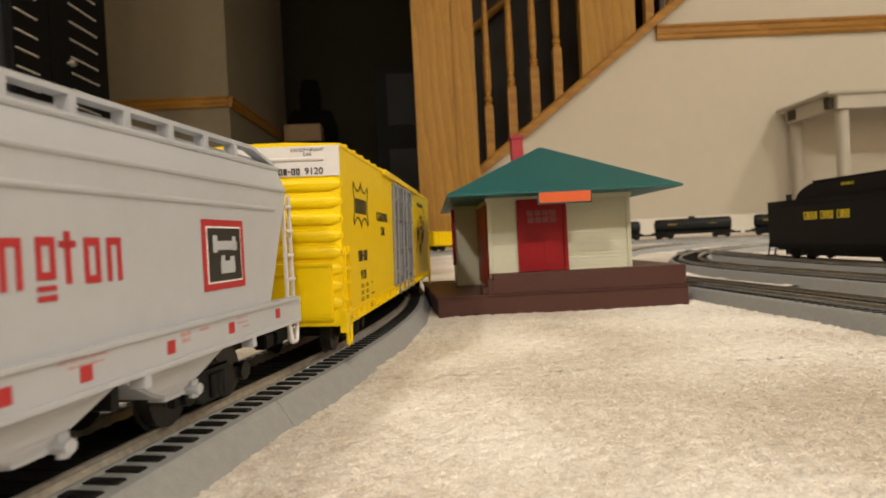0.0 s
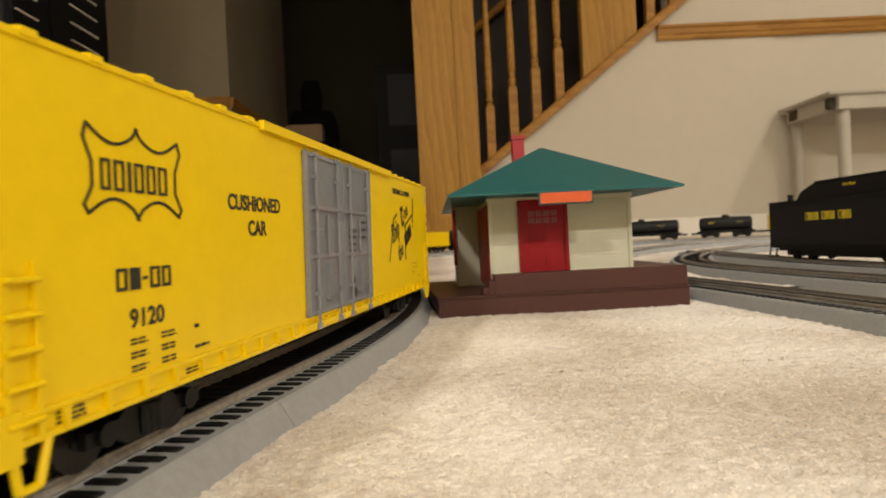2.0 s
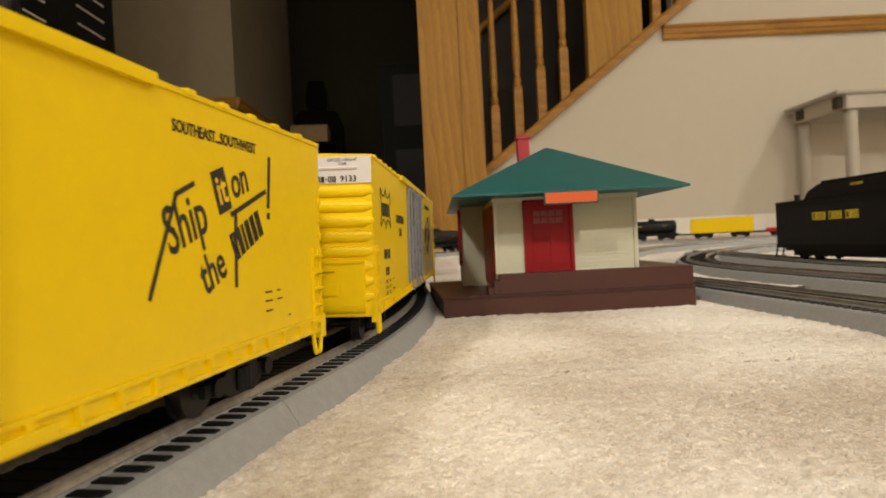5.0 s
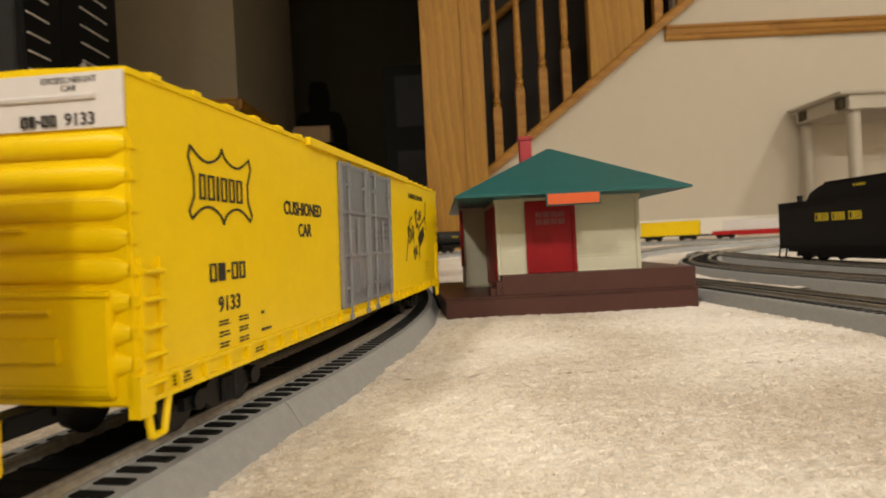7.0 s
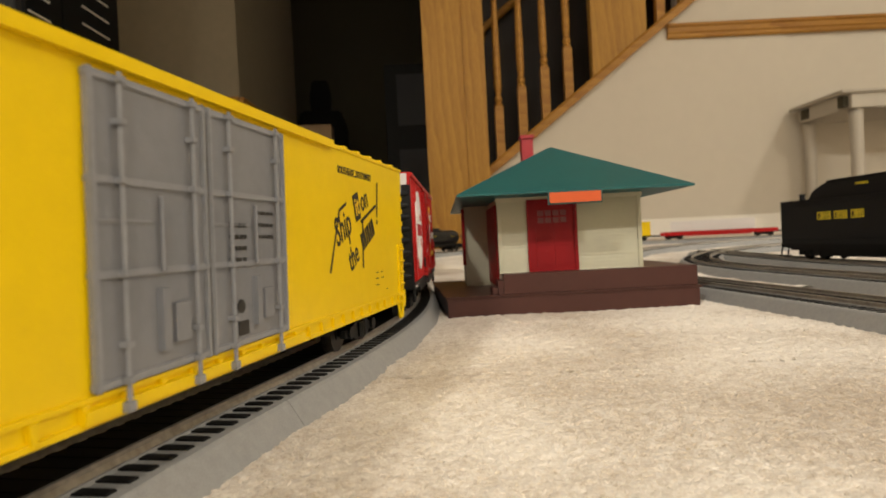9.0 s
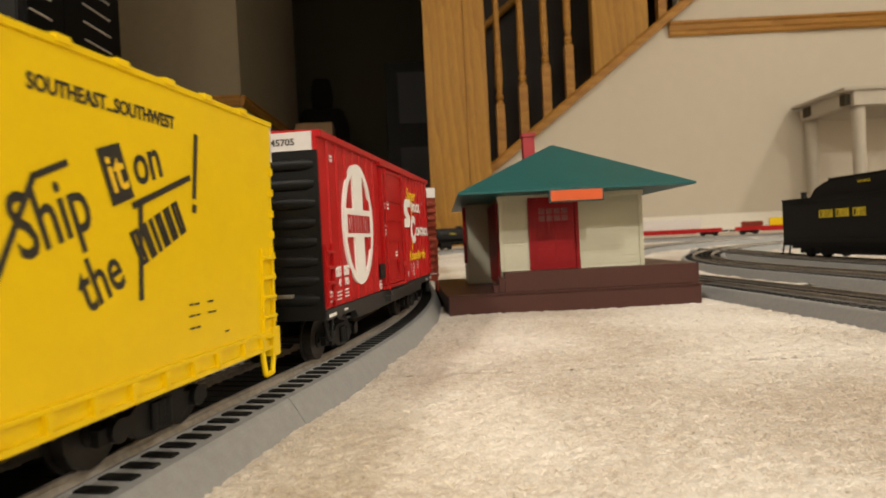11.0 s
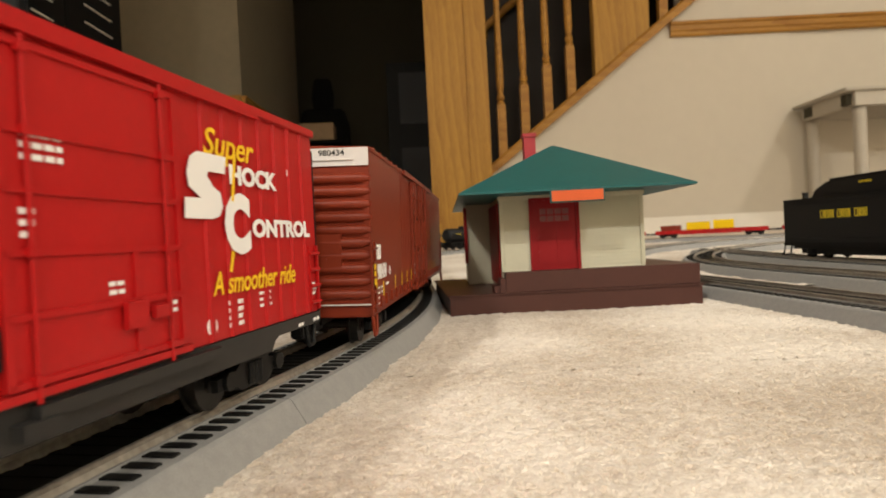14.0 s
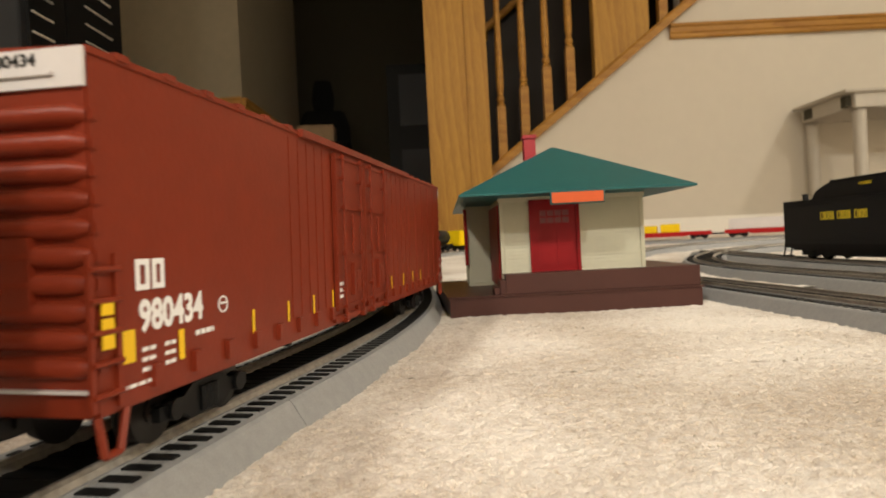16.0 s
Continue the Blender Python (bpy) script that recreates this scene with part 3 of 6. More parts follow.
def yellow_box_car(number):
    L, half, sill, eave = 0.213, 0.0179, 0.0098, 0.0556
    car = thing("box_car", "long yellow model box car with grey double plug doors", "model train car", "cars of the train")
    car_shell(car, YELLOW, L, eave, 0.0567, sill, half)
    sill_strip(car, YELLOW, L, half, sill, 0.0128, 0.0068)
    x = half + 0.0001
    plug_door(car, GREY_DOOR, x, -0.0283, -0.0049, 0.0136, 0.0537, True)
    plug_door(car, GREY_DOOR, x, -0.0045, 0.0210, 0.0136, 0.0537, True)
    bm = bmesh.new()
    box(bm, half, half + 0.0012, -0.048, 0.047, eave - 0.0009, eave + 0.0010)
    part("door_track", bm, YELLOW, car)
    bm = bmesh.new()
    box(bm, half, half + 0.0012, -0.030, 0.028, 0.0104, 0.0120)
    part("door_track", bm, YELLOW, car)
    for sy in (-1, 1):
        end_ribs(car, YELLOW, L, sy, [0.0157 + 0.0043 * i for i in range(8)], half - 0.0002, 0.0010, 0.0017)
        bm = bmesh.new()
        y = sy * L / 2
        box(bm, -half, half, min(y, y + sy * 0.0004), max(y, y + sy * 0.0004), 0.0480, eave)
        rod(bm, (-half + 0.003, y + sy * 0.0004, 0.0523), (half - 0.004, y + sy * 0.0004, 0.0523), 0.0005, 6)
        part("end_panel", bm, WHITE, car, "white painted band across the top of the end")
        ladder(car, YELLOW, half, sy * 0.1029 - 0.0020, sy * 0.1029 + 0.0020, 0.0105, 0.0302, 5)
        stirrup(car, YELLOW, half, sy * 0.1024, 0.0102)
        for i in range(8):
            bm = bmesh.new()
            z = 0.0157 + 0.0043 * i
            box(bm, half - 0.0004, half + 0.0004, min(y, y - sy * 0.0018), max(y, y - sy * 0.0018), z - 0.0010, z + 0.0010)
            part("rib_end", bm, YELLOW, car, bevel=0.0003)
        bm = bmesh.new()
        box(bm, half - 0.001, half + 0.0008, min(y, y - sy * 0.003), max(y, y - sy * 0.003), 0.0082, 0.0140)
        part("corner_post", bm, YELLOW, car)
    y = -L / 2
    bm = bmesh.new()
    extrude(bm, [(y, 0.0259), (y - 0.0014, 0.0259), (y - 0.0014, 0.0128), (y - 0.0009, 0.0113), (y, 0.0108)], "x", -half + 0.001, half - 0.0024)
    plate = part("end_plate", bm, YELLOW, car, "plain lower end plate", bevel=0.0003)
    bm = bmesh.new()
    box(bm, -half + 0.001, half - 0.0022, y - 0.0018, y - 0.0013, 0.0252, 0.0258)
    part("plate_lip", bm, YELLOW, plate)
    bm = bmesh.new()
    box(bm, -0.004, 0.008, y - 0.0019, y - 0.0013, 0.0160, 0.0195)
    part("defect_board", bm, YELLOW, plate, bevel=0.0002)
    bm = bmesh.new()
    rod(bm, (-0.010, y - 0.0020, 0.0232), (0.007, y - 0.0020, 0.0232), 0.0003, 6)
    rod(bm, (-0.012, y - 0.0014, 0.0345), (0.003, y - 0.0014, 0.0345), 0.0003, 6)
    part("brake_rod", bm, YELLOW, car)
    lettering("lettering", "EXCESS HEIGHT", 0.0012, BLACK_INK, car, on_end(y - 0.00045, 0.0098, 0.0546), 1.0)
    lettering("lettering", "CAR", 0.0012, BLACK_INK, car, on_end(y - 0.00045, 0.0098, 0.0535), 1.0)
    blocks("mark_bar", "oi-oo", [0.0010, 0.0009, 0.0005, 0.0010, 0.0009], 0.0016, 0.0003, BLACK_INK, car, on_end(y - 0.00056, 0.0052, 0.0492), 0.0003)
    lettering("lettering", number, 0.0024, BLACK_INK, car, on_end(y - 0.00048, 0.0114, 0.0492), 1.0, bold=0.00004)
    # shield outline with plain bars inside, in the place of the railway's emblem
    bm = bmesh.new()
    m = on_side(x, -0.0836, 0.0418)
    for sgn in (1, -1):
        for k0, k1 in ((-0.0090, 0.0002), (-0.0002, 0.0090)):
            pts = []
            for i in range(9):
                u = i / 8
                px = k0 + (k1 - k0) * u
                pts.append((px, sgn * (0.0058 - 0.0021 * math.sin(math.pi * u) + (0.0006 if abs(px) < 0.0005 else 0))))
            for a, b in zip(pts, pts[1:]):
                extrude_line(bm, m, a, b, 0.00042)
        for a, b in (((sgn * 0.0090, 0.0058), (sgn * 0.0096, 0.0040)), ((sgn * 0.0096, 0.0040), (sgn * 0.0083, 0.0010)), ((sgn * 0.0083, 0.0010), (sgn * 0.0083, -0.0022)),
                     ((sgn * 0.0083, -0.0022), (sgn * 0.0097, -0.0047)), ((sgn * 0.0097, -0.0047), (sgn * 0.0090, -0.0058))):
            extrude_line(bm, m, a, b, 0.00042)
    part("emblem", bm, BLACK_INK, car, "black outlined shield emblem")
    blocks("emblem_bar", "ooiooo", [0.0017, 0.0019, 0.0006, 0.0018, 0.0018, 0.0019], 0.0042, 0.0007, BLACK_INK, car, on_side(x, -0.0835, 0.0413), 0.00042)
    lettering("lettering", "CUSHIONED", 0.0041, BLACK_INK, car, on_side(x, -0.0501, 0.0393), 0.88, bold=0.00011)
    lettering("lettering", "CAR", 0.0041, BLACK_INK, car, on_side(x, -0.0499, 0.0345), 0.88, bold=0.00011)
    blocks("mark_bar", "oi-oo", [0.0020, 0.0020, 0.0009, 0.0020, 0.0019], 0.0031, 0.0006, BLACK_INK, car, on_side(x, -0.0824, 0.0271), 0.00045)
    lettering("lettering", number, 0.0037, BLACK_INK, car, on_side(x, -0.0824, 0.0214), 0.98, bold=0.00008)
    fine_print(car, BLACK_INK, x, [(-0.0860 + 0.0064 * c, -0.0826 + 0.0064 * c, 0.0186 - 0.0019 * r - 0.0006 * k, 0.0003) for r in range(3) for c in range(2) for k in range(2)] +
               [(-0.0715, -0.070, 0.0184, 0.0006), (-0.0715, -0.0675, 0.0150, 0.0005), (0.0790, 0.0820, 0.0218, 0.0003), (0.0840, 0.0860, 0.0218, 0.0003),
                (-0.0985, -0.0940, 0.0122, 0.0003), (-0.0985, -0.0940, 0.0116, 0.0003), (-0.0985, -0.0940, 0.0110, 0.0003), (-0.0740, -0.0700, 0.0118, 0.0003), (-0.0740, -0.0700, 0.0112, 0.0003),
                (0.0790, 0.0820, 0.0200, 0.0003), (0.0840, 0.0865, 0.0200, 0.0003), (0.0790, 0.0820, 0.0180, 0.0003), (0.0890, 0.0905, 0.0160, 0.0003)])
    fine_print(car, BLACK_INK, half + 0.0009, [(0.0010, 0.0066, 0.0348 - 0.0020 * i, 0.0007) for i in range(4)] + [(0.0100, 0.0160, 0.0372 - 0.0022 * i, 0.0006) for i in range(3)])
    bm = bmesh.new()
    box(bm, half + 0.0009, half + 0.0010, 0.0030, 0.0062, 0.0155, 0.0180)
    rod(bm, (half + 0.0009, 0.0040, 0.0206), (half + 0.0010, 0.0040, 0.0206), 0.0012, 14)
    part("label_plate", bm, BLACK_INK, car)
    lettering("lettering", "SOUTHEAST...SOUTHWEST", 0.0027, BLACK_INK, car, on_side(x, 0.0641, 0.0500), 0.78, bold=0.00006)
    lettering("lettering", "Ship", 0.0105, BLACK_INK, car, on_side(x, 0.0540, 0.0350, 22), 0.64, 0.10, 0.0001)
    bm = bmesh.new()
    box(bm, -0.0021, 0.0021, -0.0036, 0.0040, 0, 0.0001, on_side(x, 0.0643, 0.0408, 20))
    part("word_panel", bm, BLACK_INK, car, "black panel behind the short word")
    lettering("lettering", "it", 0.0072, YELLOW_INK, car, on_side(x + 0.0001, 0.0643, 0.0410, 20), 0.8, 0.0, 0.00012)
    lettering("lettering", "on", 0.0085, BLACK_INK, car, on_side(x, 0.0702, 0.0432, 20), 0.70, 0.10, 0.0001)
    lettering("lettering", "the", 0.0090, BLACK_INK, car, on_side(x, 0.0610, 0.0272, 26), 0.64, 0.10, 0.0001)
    blocks("name_bar", "oiiooo", [0.0016, 0.0013, 0.0007, 0.0014, 0.0014, 0.0015], 0.0052, 0.0007, BLACK_INK, car, on_side(x, 0.0729, 0.0335, 26), 0.0006)
    bm = bmesh.new()
    m = on_side(x, -0.0050, 0.0)
    for a, b, w in (((0.0567, 0.0395), (0.0500, 0.0240), 0.0007), ((0.0567, 0.0395), (0.0612, 0.0415), 0.0008), ((0.0724, 0.0370), (0.0850, 0.0420), 0.0009),
                    ((0.0872, 0.0490), (0.0862, 0.0390), 0.0009), ((0.0862, 0.0375), (0.0861, 0.0368), 0.0010), ((0.0737, 0.0372), (0.0732, 0.0240), 0.0008)):
        extrude_line(bm, m, a, b, w)
    part("flourish", bm, BLACK_INK, car, "black painted flourish strokes")
    running_gear(car, L, 0.030, sill)
    return car, L


def extrude_line(bm, m, a, b, w):
    """A painted stroke from a to b in the print plane of m."""
    a, b = Vector((*a, 0)), Vector((*b, 0))
    d = (b - a).normalized() * (w * 0.3)
    n = Vector((-(b - a).y, (b - a).x, 0)).normalized() * (w / 2)
    q = [a - d - n, b + d - n, b + d + n, a - d + n]
    lo = [bm.verts.new(m @ p) for p in q]
    hi = [bm.verts.new(m @ (p + Vector((0, 0, 0.0001)))) for p in q]
    for i in range(4):
        bm.faces.new((lo[i], lo[(i + 1) % 4], hi[(i + 1) % 4], hi[i]))
    bm.faces.new(hi)
    bm.faces.new(lo[::-1])


def oxide_box_car():
    L, half, sill, eave = 0.213, 0.0179, 0.0100, 0.0562
    car = thing("box_car", "long oxide-red model box car with white end band", "model train car", "cars of the train")
    car_shell(car, OXIDE, L, eave, 0.0573, sill, half)
    x = half + 0.0001
    plug_door(car, OXIDE, x, -0.0288, -0.0068, 0.0136, 0.0545, False)
    plug_door(car, OXIDE, x, -0.0064, 0.0158, 0.0136, 0.0545, False)
    bm = bmesh.new()
    box(bm, half, half + 0.0012, -0.047, 0.047, eave - 0.0008, eave + 0.0009)
    part("door_track", bm, OXIDE, car)
    bm = bmesh.new()
    box(bm, half, half + 0.0010, -0.030, 0.028, 0.0108, 0.0122)
    part("door_track", bm, OXIDE, car)
    y = -L / 2 + 0.0105
    while y < L / 2 - 0.006:
        bm = bmesh.new()
        box(bm, half, half + 0.0009, y - 0.0009, y + 0.0009, 0.0118, 0.0150)
        part("side_gusset", bm, OXIDE, car)
        y += 0.0093
    for y in (-0.052, -0.0475, -0.043, -0.0385, -0.034, 0.021, 0.0265, 0.032, 0.038, 0.0435, 0.049, 0.06, 0.071, 0.082, 0.093):
        bm = bmesh.new()
        box(bm, half, half + 0.00018, y - 0.00022, y + 0.00022, 0.0152, 0.0545)
        part("side_seam", bm, OXIDE, car)
    for sy in (-1, 1):
        end_ribs(car, OXIDE, L, sy, [0.0165 + 0.00352 * i for i in range(10)], half - 0.0001, 0.0014, 0.00140)
        y = sy * L / 2
        bm = bmesh.new()
        box(bm, -half, half, min(y, y + sy * 0.0005), max(y, y + sy * 0.0005), 0.0516, eave + 0.0003)
        box(bm, -half + 0.003, half - 0.004, min(y, y + sy * 0.0009), max(y, y + sy * 0.0009), 0.0531, 0.0536)
        part("end_panel", bm, WHITE, car, "white painted band across the top of the end")
        bm = bmesh.new()
        box(bm, -half, half, min(y, y + sy * 0.0009), max(y, y + sy * 0.0009), 0.0134, 0.01375)
        part("end_stripe", bm, WHITE, car, "thin white edge of the end sill")
        ladder(car, OXIDE, half, sy * 0.1052 - 0.0022, sy * 0.1052 + 0.0022, 0.0110, 0.0308, 5)
        stirrup(car, OXIDE, half, sy * 0.1045, 0.0104)
        for i in range(10):
            bm = bmesh.new()
            z = 0.0165 + 0.00352 * i
            box(bm, half - 0.0004, half + 0.0004, min(y, y - sy * 0.0014), max(y, y - sy * 0.0014), z - 0.0010, z + 0.0010)
            part("rib_end", bm, OXIDE, car, bevel=0.0003)
    y = -L / 2
    bm = bmesh.new()
    box(bm, 0.001, 0.010, y - 0.0013, y, 0.0235, 0.0330)
    box(bm, -0.012, 0.006, y - 0.0016, y, 0.0260, 0.0266)
    part("brake_housing", bm, OXIDE, car)
    blocks("mark_bar", "oo", [0.0010, 0.0010], 0.0015, 0.0003, BLACK_INK, car, on_end(y - 0.00055, 0.0012, 0.0551), 0.0003)
    lettering("lettering", "980434", 0.0022, BLACK_INK, car, on_end(y - 0.00058, 0.0078, 0.0551), 1.1, bold=0.00004)
    blocks("mark_bar", "oo", [0.0027, 0.0025], 0.0043, 0.0006, WHITE_INK, car, on_side(x, -0.0961, 0.0277), 0.0008)
    lettering("lettering", "980434", 0.0060, WHITE_INK, car, on_side(x, -0.0916, 0.0217), 0.80, bold=0.00020)
    bm = bmesh.new()
    for i in range(20):
        a, b = 2 * math.pi * i / 20, 2 * math.pi * (i + 1) / 20
        extrude_line(bm, on_side(x, -0.0787, 0.0214), (0.0013 * math.cos(a), 0.0013 * math.sin(a)), (0.0013 * math.cos(b), 0.0013 * math.sin(b)), 0.0003)
    extrude_line(bm, on_side(x, -0.0787, 0.0214), (-0.0008, 0.0002), (0.0008, 0.0002), 0.0004)
    part("round_mark", bm, WHITE_INK, car, "small round white mark")
    for y, w, z0, z1 in [(y, 0.0004, 0.0148, 0.0192) for y in (-0.0688, -0.0544, -0.0414, -0.0297, 0.0235, 0.0390, 0.0530, 0.0660)] + [(-0.1010, 0.0012, 0.0160, 0.0204), (-0.0900, 0.0006, 0.0143, 0.0188)]:
        bm = bmesh.new()
        box(bm, x, x + 0.00008, y - w, y + w, z0, z1)
        part("reflector", bm, YELLOW_INK, car, "yellow reflector strip")
    bm = bmesh.new()
    for z0, z1 in ((0.0187, 0.0205), (0.0209, 0.0226), (0.0230, 0.0247)):
        box(bm, half + 0.0007, half + 0.0009, -0.1062, -0.1042, z0, z1)
    part("ladder_reflector", bm, YELLOW_INK, car, "yellow patches on the ladder")
    fine_print(car, WHITE_INK, x, [(-0.0985, -0.0955, 0.0173 - 0.0014 * r, 0.0006) for r in range(3)] + [(-0.0938, -0.0912, 0.0173 - 0.0014 * r, 0.0006) for r in range(3)] +
               [(-0.0865, -0.0815, 0.0177, 0.0008), (-0.1025, -0.0965, 0.0128, 0.0005)])
    fine_print(car, WHITE_INK, half + 0.0009, [(-0.0270, -0.0240, 0.0205 - 0.0016 * i, 0.0009) for i in range(3)] + [(-0.0165, -0.0140, 0.0205 - 0.0016 * i, 0.0009) for i in range(3)])
    running_gear(car, L, 0.030, sill)
    return car, L


def red_box_car():
    L, half, eave = 0.137, 0.0176, 0.0562
    car = thing("box_car", "bright red model box car with white cross emblem", "model train car", "cars of the train")
    bm = bmesh.new()
    extrude(bm, [(-half, 0.0144), (half, 0.0144), (half, eave), (-half, eave)], "y", -L / 2, L / 2)
    part("body", bm, RED, car, bevel=0.0003)
    bm = bmesh.new()
    extrude(bm, [(-half - 0.0009, eave - 0.0006), (half + 0.0009, eave - 0.0006), (half + 0.0009, eave + 0.0012), (0.004, 0.0579), (-0.004, 0.0579), (-half - 0.0009, eave + 0.0012)], "y", -L / 2, L / 2)
    part("roof", bm, RED, car, bevel=0.0002)
    x = half + 0.0001
    for y in [-0.0624 + 0.00672 * i for i in range(7)] + [0.0236 + 0.0064 * i for i in range(7)]:
        bm = bmesh.new()
        extrude(bm, [(half, y - 0.0008), (half + 0.0005, y - 0.0005), (half + 0.0005, y + 0.0005), (half, y + 0.0008)], "z", 0.0146, 0.0556)
        part("side_post", bm, RED, car)
    bm = bmesh.new()
    box(bm, half, half + 0.0008, -0.0152, 0.0152, 0.0158, 0.0540)
    door = part("door", bm, RED, car, bevel=0.0002)
    bm = bmesh.new()
    for z in (0.0163, 0.0236, 0.0306, 0.0375, 0.0440, 0.0535):
        box(bm, half + 0.0008, half + 0.0012, -0.0150, 0.0150, z - 0.0004, z + 0.0004)
    for y, z1 in ((-0.0147, 0.0538), (0.0050, 0.0306), (0.0147, 0.0538)):
        box(bm, half + 0.0008, half + 0.0012, y - 0.0005, y + 0.0005, 0.0160, z1)
    part("rim", bm, RED, door)
    for y in (-0.0115, 0.0115):
        bm = bmesh.new()
        rod(bm, (half + 0.0013, y, 0.0140), (half + 0.0013, y, 0.0545), 0.0003, 8)
        for z in (0.0165, 0.0306, 0.0440, 0.0530):
            box(bm, half + 0.0008, half + 0.0017, y - 0.0007, y + 0.0007, z - 0.0005, z + 0.0005)
        part("locking_rod", bm, RED, door)
    bm = bmesh.new()
    box(bm, half + 0.0012, half + 0.0019, 0.0020, 0.0060, 0.0200, 0.0236)
    box(bm, half + 0.0012, half + 0.0019, 0.0075, 0.0105, 0.0208, 0.0226)
    part("latch", bm, RED, door)
    bm = bmesh.new()
    box(bm, half, half + 0.0012, -0.0165, 0.0410, 0.0549, 0.0558)
    part("door_track", bm, RED, car)
    bm = bmesh.new()
    box(bm, half, half + 0.0013, -0.0165, 0.0165, 0.0146, 0.0156)
    part("door_track", bm, RED, car)
    bm = bmesh.new()
    box(bm, half + 0.0006, half + 0.0011, -0.0212, -0.0156, 0.0184, 0.0230)
    part("placard", bm, BLACK, car, "black square placard")
    bm = bmesh.new()
    for sx in (-1, 1):
        a, b = sx * (half - 0.0016), sx * (half + 0.0002)
        extrude(bm, [(-L / 2, 0.0143), (-L / 2, 0.0118), (-0.046, 0.0118), (-0.044, 0.0094), (0.044, 0.0094), (0.046, 0.0118), (L / 2, 0.0118), (L / 2, 0.0143)], "x", min(a, b), max(a, b))
    box(bm, half, half + 0.0018, -0.012, 0.024, 0.0122, 0.0138)
    part("side_sill", bm, CHARCOAL, car, "charcoal side sill")
    bm = bmesh.new()
    box(bm, half, half + 0.0022, -0.0145, -0.0095, 0.0105, 0.0124)
    part("bracket", bm, CHARCOAL, car)
    for sy in (-1, 1):
        y = sy * L / 2
        bm = bmesh.new()
        box(bm, -half, half, min(y, y + sy * 0.0006), max(y, y + sy * 0.0006), 0.0120, 0.0525)
        part("end_wall", bm, BLACK, car, "black corrugated end")
        end_ribs(car, BLACK, L + 0.0012, sy, [0.0170 + 0.0046 * i for i in range(8)], half - 0.001, 0.0009, 0.0014)
        bm = bmesh.new()
        box(bm, -half, half - 0.0012, min(y, y + sy * 0.0006), max(y, y + sy * 0.0006), 0.0526, eave + 0.0008)
        part("end_panel", bm, WHITE, car, "cream painted band across the top of the end")
        stirrup(car, BLACK, half - 0.001, sy * (L / 2 - 0.004), 0.0118, 0.004, 0.0048)
        ladder(car, RED, half + 0.0002, sy * (L / 2 - 0.0033) - 0.0022, sy * (L / 2 - 0.0033) + 0.0022, 0.0150, 0.0300, 4)
        bm = bmesh.new()
        rod(bm, (-0.011, y + sy * 0.0016, 0.0180), (0.010, y + sy * 0.0016, 0.0180), 0.0005, 8)
        rod(bm, (-0.011, y, 0.0180), (-0.011, y + sy * 0.0016, 0.0180), 0.0005, 8)
        rod(bm, (0.010, y, 0.0180), (0.010, y + sy * 0.0016, 0.0180), 0.0005, 8)
        part("grab_iron", bm, STEEL, car, "bare metal grab iron")
    blocks("mark_bar", "ooio", [0.0013, 0.0012, 0.0012, 0.0012], 0.0017, 0.0004, BLACK_INK, car, on_end(-L / 2 - 0.00065, 0.0005, 0.0546), 0.0003)
    lettering("lettering", "45705", 0.0022, BLACK_INK, car, on_end(-L / 2 - 0.00066, 0.0093, 0.0546), 1.1, bold=0.00004)
    # oval with a cross: ring and four bars, laid over the posts
    xe = half + 0.0006
    bm = bmesh.new()
    m = on_side(xe, -0.0397, 0.0353)
    n, a0, b0, a1, b1 = 40, 0.0138, 0.0170, 0.0118, 0.0149
    lo = [(bm.verts.new(m @ Vector((a0 * math.cos(t), b0 * math.sin(t), 0))), bm.verts.new(m @ Vector((a1 * math.cos(t), b1 * math.sin(t), 0))),
           bm.verts.new(m @ Vector((a0 * math.cos(t), b0 * math.sin(t), -0.0007))), bm.verts.new(m @ Vector((a1 * math.cos(t), b1 * math.sin(t), -0.0007)))) for t in [2 * math.pi * i / n for i in range(n)]]
    for i in range(n):
        p, q = lo[i], lo[(i + 1) % n]
        bm.faces.new((p[0], q[0], q[1], p[1]))
        bm.faces.new((p[0], q[0], q[2], p[2]))
        bm.faces.new((p[1], q[1], q[3], p[3]))
    box(bm, -0.0042, 0.0042, -0.0150, 0.0150, -0.0007, -0.00002, m)
    box(bm, -0.0128, -0.0042, -0.0036, 0.0042, -0.0007, -0.00002, m)
    box(bm, 0.0042, 0.0128, -0.0036, 0.0042, -0.0007, -0.00002, m)
    part("emblem", bm, WHITE_INK, car, "large white oval and cross emblem")
    blocks("name_bar", "ooooooo", [0.0028, 0.0022, 0.0024, 0.0016, 0.0022, 0.0028, 0.0022], 0.0050, 0.0007, RED_INK, car, on_side(xe + 0.00005, -0.0396, 0.0353), 0.0009)
    for ts, y, z, sz, mt, st, sh, bo in (("Super", 0.0308, 0.0481, 0.0066, YELLOW_INK, 1.05, 0.25, 0.00008),
                                         ("HOCK", 0.0392, 0.0432, 0.0046, WHITE_INK, 1.30, 0.0, 0.00022), ("C", 0.0327, 0.0340, 0.0136, WHITE_INK, 0.86, 0.0, 0.00085),
                                         ("ONTROL", 0.0508, 0.0336, 0.0046, WHITE_INK, 1.36, 0.0, 0.00022), ("A smoother ride", 0.0394, 0.0240, 0.0056, YELLOW_INK, 0.82, 0.25, 0.00008)):
        lettering("lettering", ts, sz, mt, car, on_side(xe, y, z), st, sh, bo)
    bm = bmesh.new()
